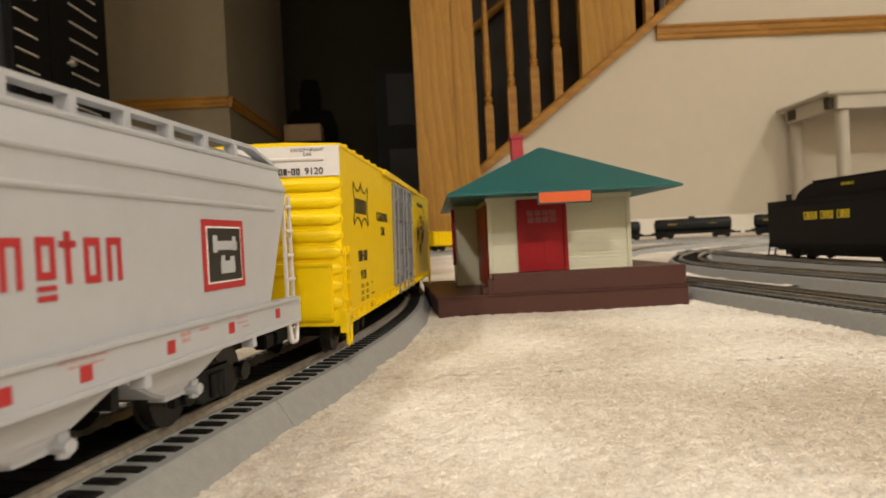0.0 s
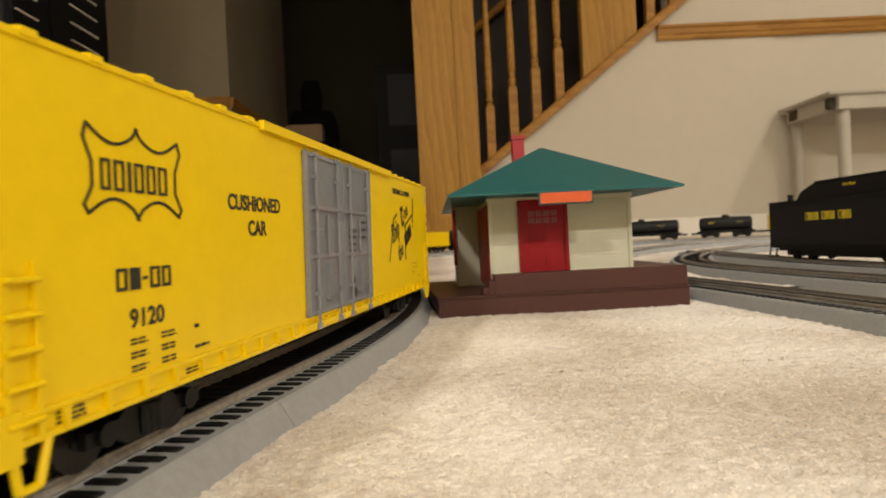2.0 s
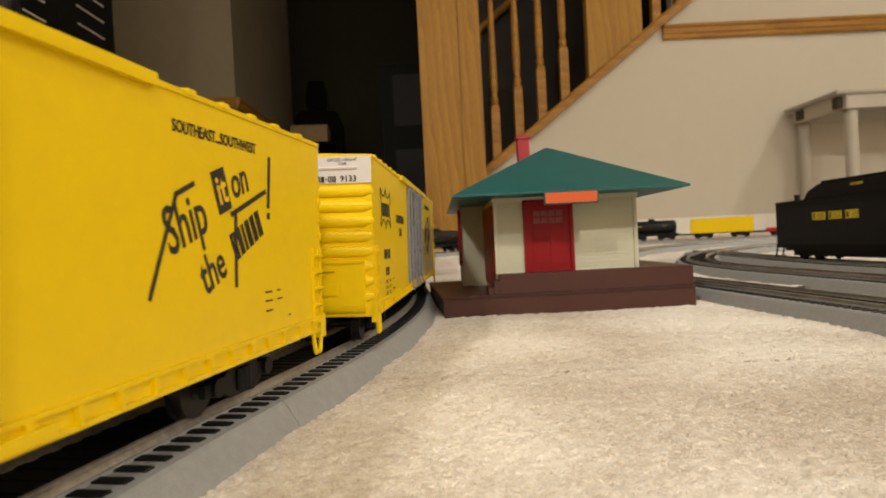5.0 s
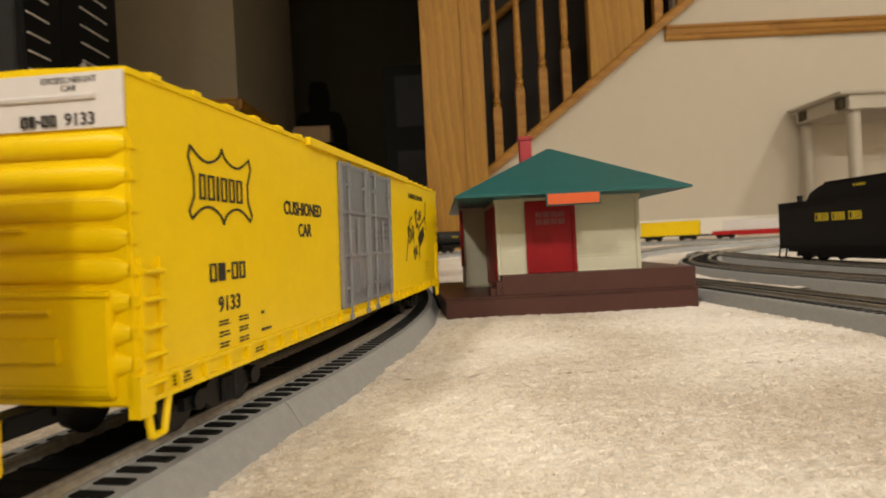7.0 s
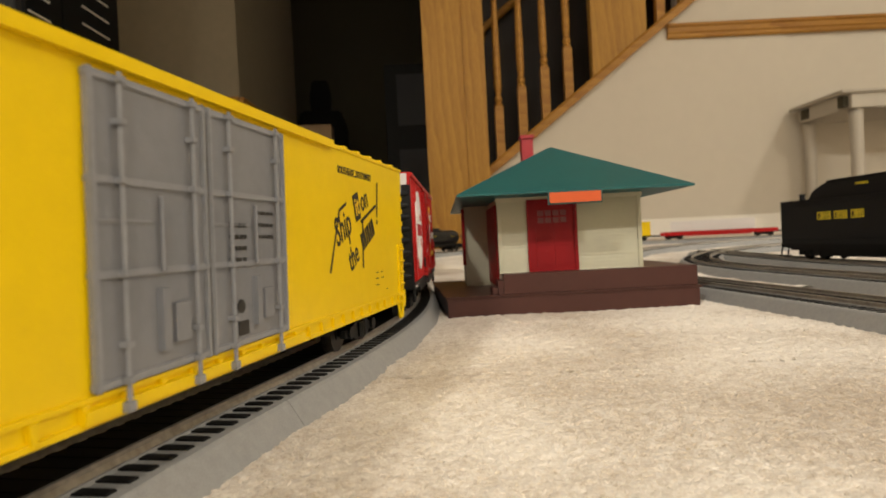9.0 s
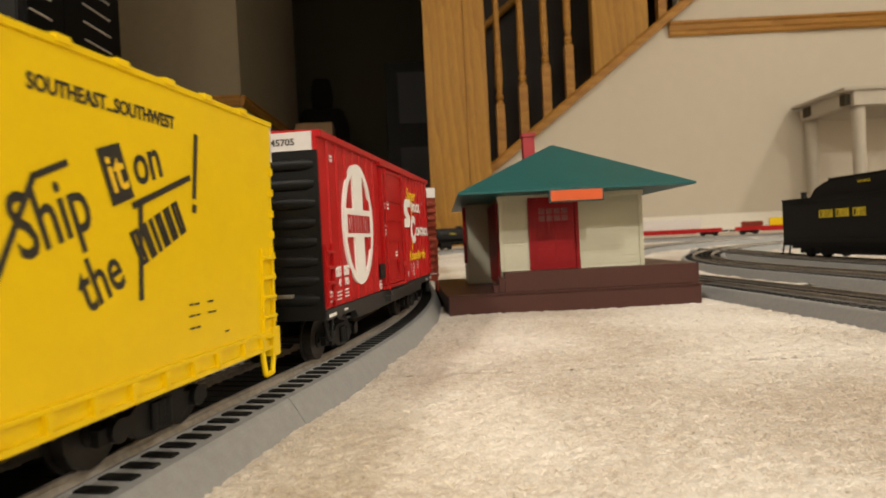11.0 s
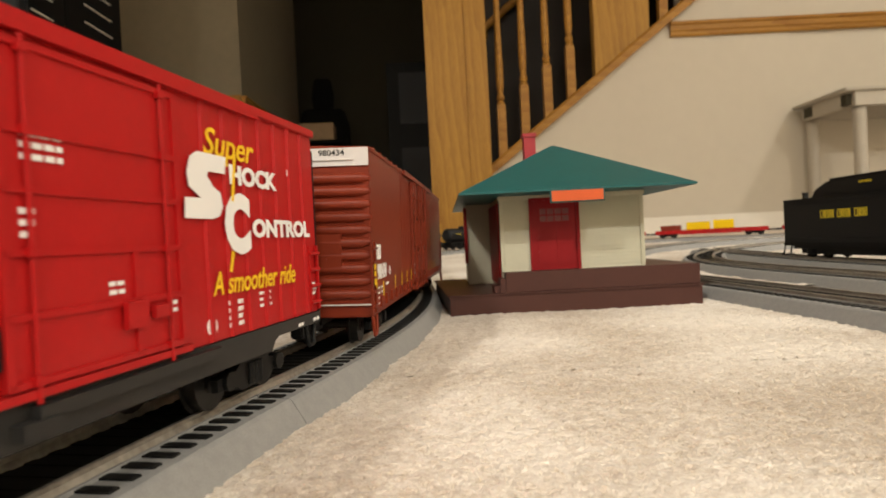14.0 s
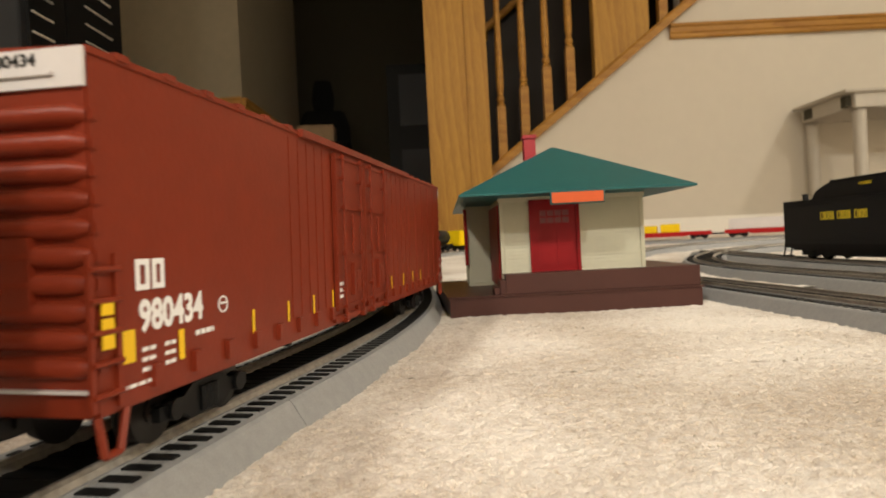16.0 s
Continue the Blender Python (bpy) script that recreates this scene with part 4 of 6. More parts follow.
    for ring in ([(0.0182, 0.0425), (0.0192, 0.0452), (0.0212, 0.0462), (0.0296, 0.0462), (0.0291, 0.0432), (0.0240, 0.0432), (0.0236, 0.0424), (0.0252, 0.0408), (0.0217, 0.0386), (0.0186, 0.0403)],
                 [(0.0217, 0.0386), (0.0252, 0.0408), (0.0274, 0.0398), (0.0280, 0.0374), (0.0268, 0.0357), (0.0246, 0.0352), (0.0172, 0.0352), (0.0174, 0.0385)]):
        extrude(bm, ring, "x", xe - 0.0001, xe + 0.00006)
    part("lettering", bm, WHITE_INK, car, "big square-cut white initial")
    bm = bmesh.new()
    for a, b in (((0.0326, 0.0470), (0.0312, 0.0388)), ((0.0305, 0.0294), (0.0295, 0.0262))):
        extrude_line(bm, on_side(xe, 0, 0), a, b, 0.0008)
    part("flourish", bm, YELLOW_INK, car, "yellow painted stroke joining the words")
    blocks("mark_bar", "oo", [0.0020, 0.0019], 0.0026, 0.0004, WHITE_INK, car, on_side(x, -0.0580, 0.0230), 0.0006)
    blocks("mark_bar", "oo", [0.0018, 0.0018], 0.0026, 0.0004, WHITE_INK, car, on_side(x, -0.0518, 0.0230), 0.0006)
    lettering("lettering", "45", 0.0027, WHITE_INK, car, on_side(x, -0.0570, 0.0200), 1.0, bold=0.00008)
    lettering("lettering", "705", 0.0027, WHITE_INK, car, on_side(x, -0.0519, 0.0200), 0.9, bold=0.00008)
    fine_print(car, WHITE_INK, x, [(-0.0600, -0.0562, 0.0178 - 0.0009 * r, 0.0004) for r in range(3)] + [(-0.0538, -0.0505, 0.0180 - 0.0009 * r, 0.0004) for r in range(3)] +
               [(-0.0630, -0.0588, 0.0520 - 0.0010 * r, 0.0007) for r in range(2)] + [(0.0290 + 0.0030 * c, 0.0308 + 0.0030 * c, 0.0205 - 0.0013 * r, 0.0008) for r in range(4) for c in range(2)] +
               [(0.0400 + 0.003 * c, 0.0418 + 0.003 * c, 0.0212 - 0.0012 * r, 0.0006) for r in range(3) for c in range(2)] + [(0.0545, 0.0560, 0.0460, 0.0012), (0.0550, 0.0566, 0.0450, 0.0008)])
    fine_print(car, WHITE_INK, half + 0.0009, [(-0.0120, -0.0060, 0.0438 - 0.0013 * r, 0.0007) for r in range(3)] + [(-0.0125, -0.0105, 0.0352 - 0.0013 * r, 0.0007) for r in range(3)] +
               [(0.0000, 0.0030, 0.0262 - 0.0011 * r, 0.0006) for r in range(2)] + [(0.0125, 0.0138, 0.0225 - 0.0011 * r, 0.0006) for r in range(2)])
    fine_print(car, WHITE_INK, half + 0.0004, [(-0.0672, -0.0620, 0.0128, 0.0008), (-0.056, -0.053, 0.0130, 0.0006), (0.0560, 0.0590, 0.0126, 0.0007), (0.0640, 0.0675, 0.0128, 0.0008)])
    for y, z in ((-0.0646, 0.0172), (-0.0185, 0.0164), (0.0196 + 0.004, 0.0172), (0.0655, 0.0200)):
        bm = bmesh.new()
        rod(bm, (x, y, z), (x + 0.0001, y, z), 0.0015, 16)
        mark = part("round_mark", bm, WHITE_INK, car, "small round white emblem")
        bm = bmesh.new()
        for u, v in ((-0.0005, -0.0005), (0.0005, -0.0005), (-0.0005, 0.0005), (0.0005, 0.0005)):
            box(bm, x + 0.0001, x + 0.00015, y + u - 0.0003, y + u + 0.0003, z + v - 0.0003, z + v + 0.0003)
        part("mark_print", bm, RED_INK, mark)
    running_gear(car, L, 0.024, 0.0120, BLACK)
    return car, L


def covered_hopper():
    L, half = 0.205, 0.0182
    car = thing("hopper_car", "light grey model covered hopper car with red lettering", "model train car", "cars of the train")
    bm = bmesh.new()
    prof = [(-half, 0.0180), (half, 0.0180), (half, 0.0428), (half - 0.0022, 0.0478), (0.012, 0.0505), (-0.012, 0.0505), (-half + 0.0022, 0.0478), (-half, 0.0428)]
    inset = {0.0180: 0.0135, 0.0428: 0.0025, 0.0478: 0.0020, 0.0505: 0.0020}
    ends = []
    for sy in (-1, 1):
        ends.append([bm.verts.new((px, sy * (L / 2 - inset[pz]), pz)) for px, pz in prof])
    n = len(prof)
    for i in range(n):
        bm.faces.new((ends[0][i], ends[0][(i + 1) % n], ends[1][(i + 1) % n], ends[1][i]))
    bm.faces.new(ends[0][::-1])
    bm.faces.new(ends[1])
    part("body", bm, HOPPER_GREY, car, bevel=0.0004)
    for sx in (-1, 1):
        for px, pz, e, r in ((half, 0.0428, 0.004, 0.0005), (half, 0.0384, 0.010, 0.0005), (half - 0.0022, 0.0480, 0.002, 0.0006)):
            bm = bmesh.new()
            rod(bm, (sx * px, -L / 2 + e, pz), (sx * px, L / 2 - e, pz), r, 8)
            part("side_bead", bm, HOPPER_GREY, car)
    bm = bmesh.new()
    for sx in (-1, 1):
        a, b = sx * (half - 0.001), sx * (half + 0.0009)
        box(bm, min(a, b), max(a, b), -L / 2, L / 2, 0.0136, 0.0186)
        b = sx * (half + 0.0014)
        box(bm, min(a, b), max(a, b), -L / 2 + 0.001, L / 2 - 0.001, 0.0130, 0.0138)
        box(bm, min(a, b), max(a, b), -L / 2 + 0.001, L / 2 - 0.001, 0.0181, 0.0188)
        for y in (-0.078, -0.046, -0.012, 0.012, 0.0455, 0.078):
            box(bm, min(a, b), max(a, b), y - 0.0007, y + 0.0007, 0.0112, 0.0132)
    part("side_sill", bm, HOPPER_GREY, car, "light grey side sill with red squares")
    x = half + 0.0009
    for y, z in ((0.0225, 0.0158), (0.0343, 0.0157), (0.0519, 0.0158), (0.0703, 0.0160), (0.0900, 0.0162), (0.003, 0.0158), (-0.02, 0.0158)):
        bm = bmesh.new()
        box(bm, x, x + 0.0001, y - 0.0010, y + 0.0010, z - 0.0010, z + 0.0010)
        part("red_square", bm, RED_INK, car, "small red square")
    fine_print(car, PALE_RED_INK, x, [(0.0300, 0.0385, 0.0176, 0.0003), (0.0315, 0.0375, 0.0168, 0.0003), (0.0545, 0.0575, 0.0172, 0.0007), (0.0548, 0.057, 0.0162, 0.0007), (0.0600, 0.0630, 0.0172, 0.0005),
                                 (0.0722, 0.0765, 0.0174, 0.0003), (0.0725, 0.0765, 0.0165, 0.0003), (0.0745, 0.077, 0.0156, 0.0003)])
    # roof walk on posts
    for sx in (-1, 1):
        bm = bmesh.new()
        box(bm, sx * 0.0140 - 0.0012, sx * 0.0140 + 0.0012, -L / 2 + 0.004, L / 2 - 0.012, 0.0512, 0.0520)
        extrude(bm, [(L / 2 - 0.012, 0.0512), (L / 2 - 0.012, 0.0520), (L / 2 - 0.001, 0.0492), (L / 2 - 0.001, 0.0485)], "x", sx * 0.0140 - 0.0012, sx * 0.0140 + 0.0012)
        walkway = part("roof_walk", bm, HOPPER_GREY, car, "grey plastic running board")
        for k in range(-10, 7):
            y = 0.0285 + 0.0109 * k
            if abs(y) < L / 2 - 0.010:
                bm = bmesh.new()
                box(bm, sx * 0.0140 - 0.0010, sx * 0.0140 + 0.0012, y - 0.0007, y + 0.0007, 0.0474, 0.0513)
                part("walk_post", bm, HOPPER_GREY, walkway)
    # outlet bays
    for y in (-0.0570, -0.0283, 0.0004, 0.0291, 0.0578):
        bm = bmesh.new()
        ring = []
        for z, hx, hy in ((0.0182, 0.0172, 0.0140), (0.0122, 0.0170, 0.0136), (0.0084, 0.0158, 0.0062), (0.0066, 0.0150, 0.0012)):
            ring.append([bm.verts.new(c) for c in ((-hx, y - hy, z), (hx, y - hy, z), (hx, y + hy, z), (-hx, y + hy, z))])
        for a, b in zip(ring, ring[1:]):
            for i in range(4):
                bm.faces.new((a[i], a[(i + 1) % 4], b[(i + 1) % 4], b[i]))
        bm.faces.new(ring[-1])
        bm.faces.new(ring[0][::-1])
        bay = part("outlet_bay", bm, HOPPER_GREY, car, bevel=0.0004)
        bm = bmesh.new()
        rod(bm, (0.0130, y + 0.0044, 0.0070), (0.0172, y + 0.0044, 0.0070), 0.0010, 8)
        rod(bm, (0.0160, y + 0.0044, 0.0056), (0.0160, y + 0.0044, 0.0086), 0.0008, 6)
        box(bm, 0.0120, 0.0150, y - 0.0020, y + 0.0040, 0.0064, 0.0078)
        part("gate", bm, HOPPER_GREY, bay)
    for sy in (-1, 1):
        e = sy * L / 2
        ladder(car, WHITE, half - 0.0012, e - sy * 0.0012 - 0.0016, e - sy * 0.0012 + 0.0016, 0.0090, 0.0420, 6, "white plastic end ladder")
        bm = bmesh.new()
        rod(bm, (half - 0.002, e - sy * 0.0005, 0.042), (half - 0.006, e - sy * 0.002, 0.0500), 0.0005, 6)
        for k in range(5):
            rod(bm, (-half + 0.004, e - sy * 0.001, 0.022 + 0.005 * k), (-half + 0.010, e - sy * 0.001, 0.022 + 0.005 * k), 0.0004, 6)
        box(bm, -half, half, min(e, e - sy * 0.012), max(e, e - sy * 0.012), 0.0136, 0.0150)
        part("end_platform", bm, WHITE, car)
        stirrup(car, WHITE, half, e - sy * 0.003, 0.0135, 0.004, 0.0048)
    m = on_side(half + 0.00005, 0.0707, 0.0293)
    for nm, hw, hh, mt, k in (("emblem_red", 0.0073, 0.0062, RED_INK, 0), ("emblem_white", 0.0060, 0.0050, WHITE_INK, 1), ("emblem_black", 0.0057, 0.0047, BLACK_INK, 2)):
        bm = bmesh.new()
        box(bm, -hw, hw, -hh, hh, 0.00008 * k, 0.00008 * k + 0.00009, m)
        part(nm, bm, mt, car)
    bm = bmesh.new()
    for x0, x1, y0, y1 in ((-0.0042, -0.0028, 0.0004, 0.0034), (-0.0028, 0.0042, 0.0008, 0.0024), (0.0026, 0.0038, 0.0006, 0.0032), (-0.0018, 0.0032, -0.0034, -0.0012), (-0.0016, -0.0004, -0.0012, -0.0002), (0.0016, 0.0030, -0.0014, -0.0004)):
        box(bm, x0, x1, y0, y1, 0.00026, 0.00032, m)
    part("emblem_bar", bm, HOPPER_GREY, car)
    xl = half + 0.00005
    for y, w, up, dn, hol in ((0.0252, 0.0029, 0.0324, 0.0266, True), (0.0300, 0.0028, 0.0325, 0.0275, True), (0.0334, 0.0009, 0.0332, 0.0268, False), (0.0375, 0.0028, 0.0324, 0.0266, True),
                              (0.0416, 0.0028, 0.0324, 0.0266, True), (0.0195, 0.0009, 0.0322, 0.0267, False), (0.0165, 0.0009, 0.0335, 0.0267, False), (0.0130, 0.002, 0.0322, 0.0267, False), (0.0090, 0.0026, 0.0322, 0.0267, True), (0.0030, 0.0032, 0.0335, 0.0267, True)):
        bm = bmesh.new()
        t = 0.0008
        if hol:
            box(bm, xl, xl + 0.0001, y - w / 2, y - w / 2 + t, dn, up)
            box(bm, xl, xl + 0.0001, y + w / 2 - t, y + w / 2, dn, up)
            box(bm, xl, xl + 0.0001, y - w / 2 + t, y + w / 2 - t, up - 0.0010, up)
            if abs(y - 0.0375) < 0.001:
                box(bm, xl, xl + 0.0001, y - w / 2 + t, y + w / 2 - t, dn, dn + 0.0010)
            if abs(y - 0.0300) < 0.001:
                box(bm, xl, xl + 0.0001, y - w / 2, y + w / 2, 0.0250, 0.0257)
                box(bm, xl, xl + 0.0001, y - w / 2, y + w / 2, 0.0262, 0.0268)
                box(bm, xl, xl + 0.0001, y - w / 2 + t, y + w / 2 - t, dn, dn + 0.0009)
        else:
            box(bm, xl, xl + 0.0001, y - w / 2, y + w / 2, dn, up)
            if w < 0.001 and y > 0.03:
                box(bm, xl, xl + 0.0001, y - 0.0013, y + 0.0013, 0.0312, 0.0320)
        part("name_bar", bm, RED_INK, car)
    running_gear(car, L, 0.028, 0.0120)
    return car, L


def gondola(L, mat, label, h=0.031):
    car = thing("gondola_car", label, "model train car", "cars of the train")
    half = 0.0170
    bm = bmesh.new()
    for sx in (-1, 1):
        box(bm, min(sx * half, sx * (half - 0.001)), max(sx * half, sx * (half - 0.001)), -L / 2, L / 2, 0.0095, h)
        box(bm, min(sx * half, sx * (half + 0.0008)), max(sx * half, sx * (half + 0.0008)), -L / 2, L / 2, h - 0.0014, h)
        y = -L / 2 + 0.004
        while y < L / 2:
            box(bm, min(sx * half, sx * (half + 0.0009)), max(sx * half, sx * (half + 0.0009)), y - 0.0007, y + 0.0007, 0.0097, h)
            y += 0.0098
    for sy in (-1, 1):
        box(bm, -half, half, min(sy * L / 2, sy * (L / 2 - 0.001)), max(sy * L / 2, sy * (L / 2 - 0.001)), 0.0095, h)
    part("body", bm, mat, car)
    bm = bmesh.new()
    box(bm, -half + 0.001, half - 0.001, -L / 2 + 0.001, L / 2 - 0.001, 0.0105, h - 0.004)
    part("load", bm, BLACK, car, "dark load inside")
    running_gear(car, L, 0.022, 0.0095)
    return car, L


def tank_car(L):
    car = thing("tank_car", "glossy black model tank car with dome", "model train car", "cars of the train")
    bm = bmesh.new()
    r, zc, n = 0.0125, 0.0245, 20
    rings = []
    for y, k in ((-L / 2 + 0.004, 0.55), (-L / 2 + 0.0055, 0.85), (-L / 2 + 0.009, 1), (L / 2 - 0.009, 1), (L / 2 - 0.0055, 0.85), (L / 2 - 0.004, 0.55)):
        rings.append([bm.verts.new((r * k * math.cos(2 * math.pi * i / n), y, zc + r * k * math.sin(2 * math.pi * i / n))) for i in range(n)])
    for a, b in zip(rings, rings[1:]):
        for i in range(n):
            bm.faces.new((a[i], a[(i + 1) % n], b[(i + 1) % n], b[i]))
    bm.faces.new(rings[0][::-1])
    bm.faces.new(rings[-1])
    part("tank", bm, TENDER_BLACK, car, smooth=True)
    bm = bmesh.new()
    lathe(bm, [(0.0062, 0.034), (0.0062, 0.0395), (0.0052, 0.0405), (0.002, 0.0408)], n=14)
    part("dome", bm, TENDER_BLACK, car, smooth=True)
    bm = bmesh.new()
    for sx in (-1, 1):
        rod(bm, (sx * 0.0135, -L / 2 + 0.006, 0.0262), (sx * 0.0135, L / 2 - 0.006, 0.0262), 0.0004, 6)
        for k in range(5):
            y = (-0.42 + 0.21 * k) * L
            rod(bm, (sx * 0.0135, y, 0.0262), (sx * 0.0120, y, 0.0250), 0.0004, 6)
        box(bm, sx * 0.0125 - 0.0015, sx * 0.0125 + 0.0015, -L / 2, L / 2, 0.0095, 0.0118)
    box(bm, -0.006, 0.006, -0.011, 0.011, 0.0362, 0.0370)
    part("handrail", bm, BLACK, car)
    fine_print(car, GOLD_INK, 0.0127, [(-0.30 * L, -0.18 * L, 0.0265, 0.0022), (0.20 * L, 0.30 * L, 0.0262, 0.0016)])
    running_gear(car, L, 0.022, 0.0110)
    return car, L


def flat_car(L, label, loads):
    car = thing("flat_car", label, "model train car", "cars of the train")
    half = 0.0165
    bm = bmesh.new()
    box(bm, -half, half, -L / 2, L / 2, 0.0070, 0.0138)
    for sx in (-1, 1):
        y = -L / 2 + 0.006
        while y < L / 2:
            a, b = sx * half, sx * (half + 0.0012)
            box(bm, min(a, b), max(a, b), y - 0.0008, y + 0.0008, 0.0076, 0.0132)
            y += 0.012
        a, b = sx * (half - 0.001), sx * half
        extrude(bm, [(-L / 2 + 0.03, 0.0086), (-L / 2 + 0.045, 0.0052), (L / 2 - 0.045, 0.0052), (L / 2 - 0.03, 0.0086)], "x", min(a, b), max(a, b))
    part("deck", bm, RED, car, "red plastic flat deck")
    for y0, y1, z1, mat, name in loads:
        bm = bmesh.new()
        box(bm, -0.0135, 0.0135, y0, y1, 0.0138, z1 + 0.003)
        load = part(name, bm, mat, car, bevel=0.0006)
        bm = bmesh.new()
        k = y0 + 0.004
        while k < y1 - 0.002:
            box(bm, 0.0135, 0.0140, k - 0.0004, k + 0.0004, 0.0142, z1 + 0.0022)
            k += 0.006
        part("load_rib", bm, mat, load)
    running_gear(car, L, 0.022, 0.0085)
    return car, L


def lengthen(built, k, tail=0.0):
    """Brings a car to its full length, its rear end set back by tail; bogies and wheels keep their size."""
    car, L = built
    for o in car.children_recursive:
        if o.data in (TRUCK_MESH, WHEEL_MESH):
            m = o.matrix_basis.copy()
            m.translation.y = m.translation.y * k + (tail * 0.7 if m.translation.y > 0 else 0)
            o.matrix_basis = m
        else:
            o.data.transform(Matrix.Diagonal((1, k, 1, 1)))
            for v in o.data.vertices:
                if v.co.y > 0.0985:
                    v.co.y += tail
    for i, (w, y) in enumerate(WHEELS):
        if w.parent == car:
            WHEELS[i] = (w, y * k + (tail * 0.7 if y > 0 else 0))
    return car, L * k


def place(built, s, lean=0.0):
    TRAIN.append((*built, s, lean))


TRAIN = []
place(covered_hopper(), -0.0642)
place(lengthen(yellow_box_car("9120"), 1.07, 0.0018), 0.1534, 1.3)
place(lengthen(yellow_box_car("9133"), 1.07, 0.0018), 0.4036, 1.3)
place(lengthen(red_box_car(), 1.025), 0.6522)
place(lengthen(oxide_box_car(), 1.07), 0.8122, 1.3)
place(gondola(0.136, YELLOW, "yellow model gondola car behind the box cars", 0.034), 1.061)
place(tank_car(0.150), 1.219)
place(tank_car(0.150), 1.388)
place(tank_car(0.142), 1.556)
place(tank_car(0.096), 1.726)
place(gondola(0.105, YELLOW, "yellow model gondola car along the far wall", 0.036), 1.843)
place(flat_car(0.195, "red model flat car carrying a white trailer", [(-0.080, 0.062, 0.0300, WHITE, "trailer")]), 1.968)
place(flat_car(0.190, "red model flat car carrying yellow machines", [(-0.040, 0.000, 0.0245, YELLOW, "machine"), (0.006, 0.040, 0.0265, YELLOW, "machine"), (-0.085, -0.050, 0.0200, OXIDE, "crate")]), 2.185)
place(flat_car(0.190, "red model flat car with a long white trailer", [(-0.088, 0.085, 0.0300, WHITE, "trailer")]), 2.397)


def car_pose(s, L, lean):
    a, b = MAIN.at(s + 0.16 * L), MAIN.at(s + 0.84 * L)
    d, mid = b - a, (a + b) / 2
    turn = Matrix.Rotation(-math.atan2(d.x, d.y), 4, "Z") @ Matrix.Rotation(math.atan2(d.z, math.hypot(d.x, d.y)), 4, "X") @ Matrix.Rotation(radians(lean), 4, "Y")
    return Matrix.Translation(mid + Vector((0, 0, RAIL))) @ turn


# ---- the station ----
def hip_roof(bm, x0, x1, y0, y1, z, px0, px1, py, pz, thick):
    """A hip roof with a fascia: eaves at z, ridge from px0 to px1."""
    lo = [bm.verts.new(c) for c in ((x0, y0, z), (x1, y0, z), (x1, y1, z), (x0, y1, z))]
    hi = [bm.verts.new(c) for c in ((x0, y0, z + thick), (x1, y0, z + thick), (x1, y1, z + thick), (x0, y1, z + thick))]
    a, b = bm.verts.new((px0, py, pz)), bm.verts.new((px1, py, pz))
    for i in range(4):
        bm.faces.new((lo[i], lo[(i + 1) % 4], hi[(i + 1) % 4], hi[i]))
    for f in ((hi[0], hi[1], b, a), (hi[1], hi[2], b), (hi[2], hi[3], a, b), (hi[3], hi[0], a), (lo[3], lo[2], lo[1], lo[0])):
        bm.faces.new(f)


def clapboards(wall, p, q, out, z0, z1, pitch=0.0018):
    """Clapboards on the wall from p to q (plan points), facing out, each board lapped over the one below."""
    p, q, out = Vector((*p, 0)), Vector((*q, 0)), Vector((*out, 0))
    z = z0
    while z < z1 - 0.0003:
        top = min(z + pitch, z1)
        bm = bmesh.new()
        c = [p + Vector((0, 0, z)), q + Vector((0, 0, z)), q + Vector((0, 0, top)), p + Vector((0, 0, top))]
        vs = [bm.verts.new(v) for v in (c[0] + out * 0.00042, c[1] + out * 0.00042, c[2] + out * 0.00008, c[3] + out * 0.00008, c[0], c[1], c[2], c[3])]
        for f in ((0, 1, 2, 3), (4, 5, 1, 0), (5, 6, 2, 1), (7, 4, 0, 3), (3, 2, 6, 7)):
            bm.faces.new([vs[i] for i in f])
        part("clapboard", bm, CREAM, wall)
        z = top


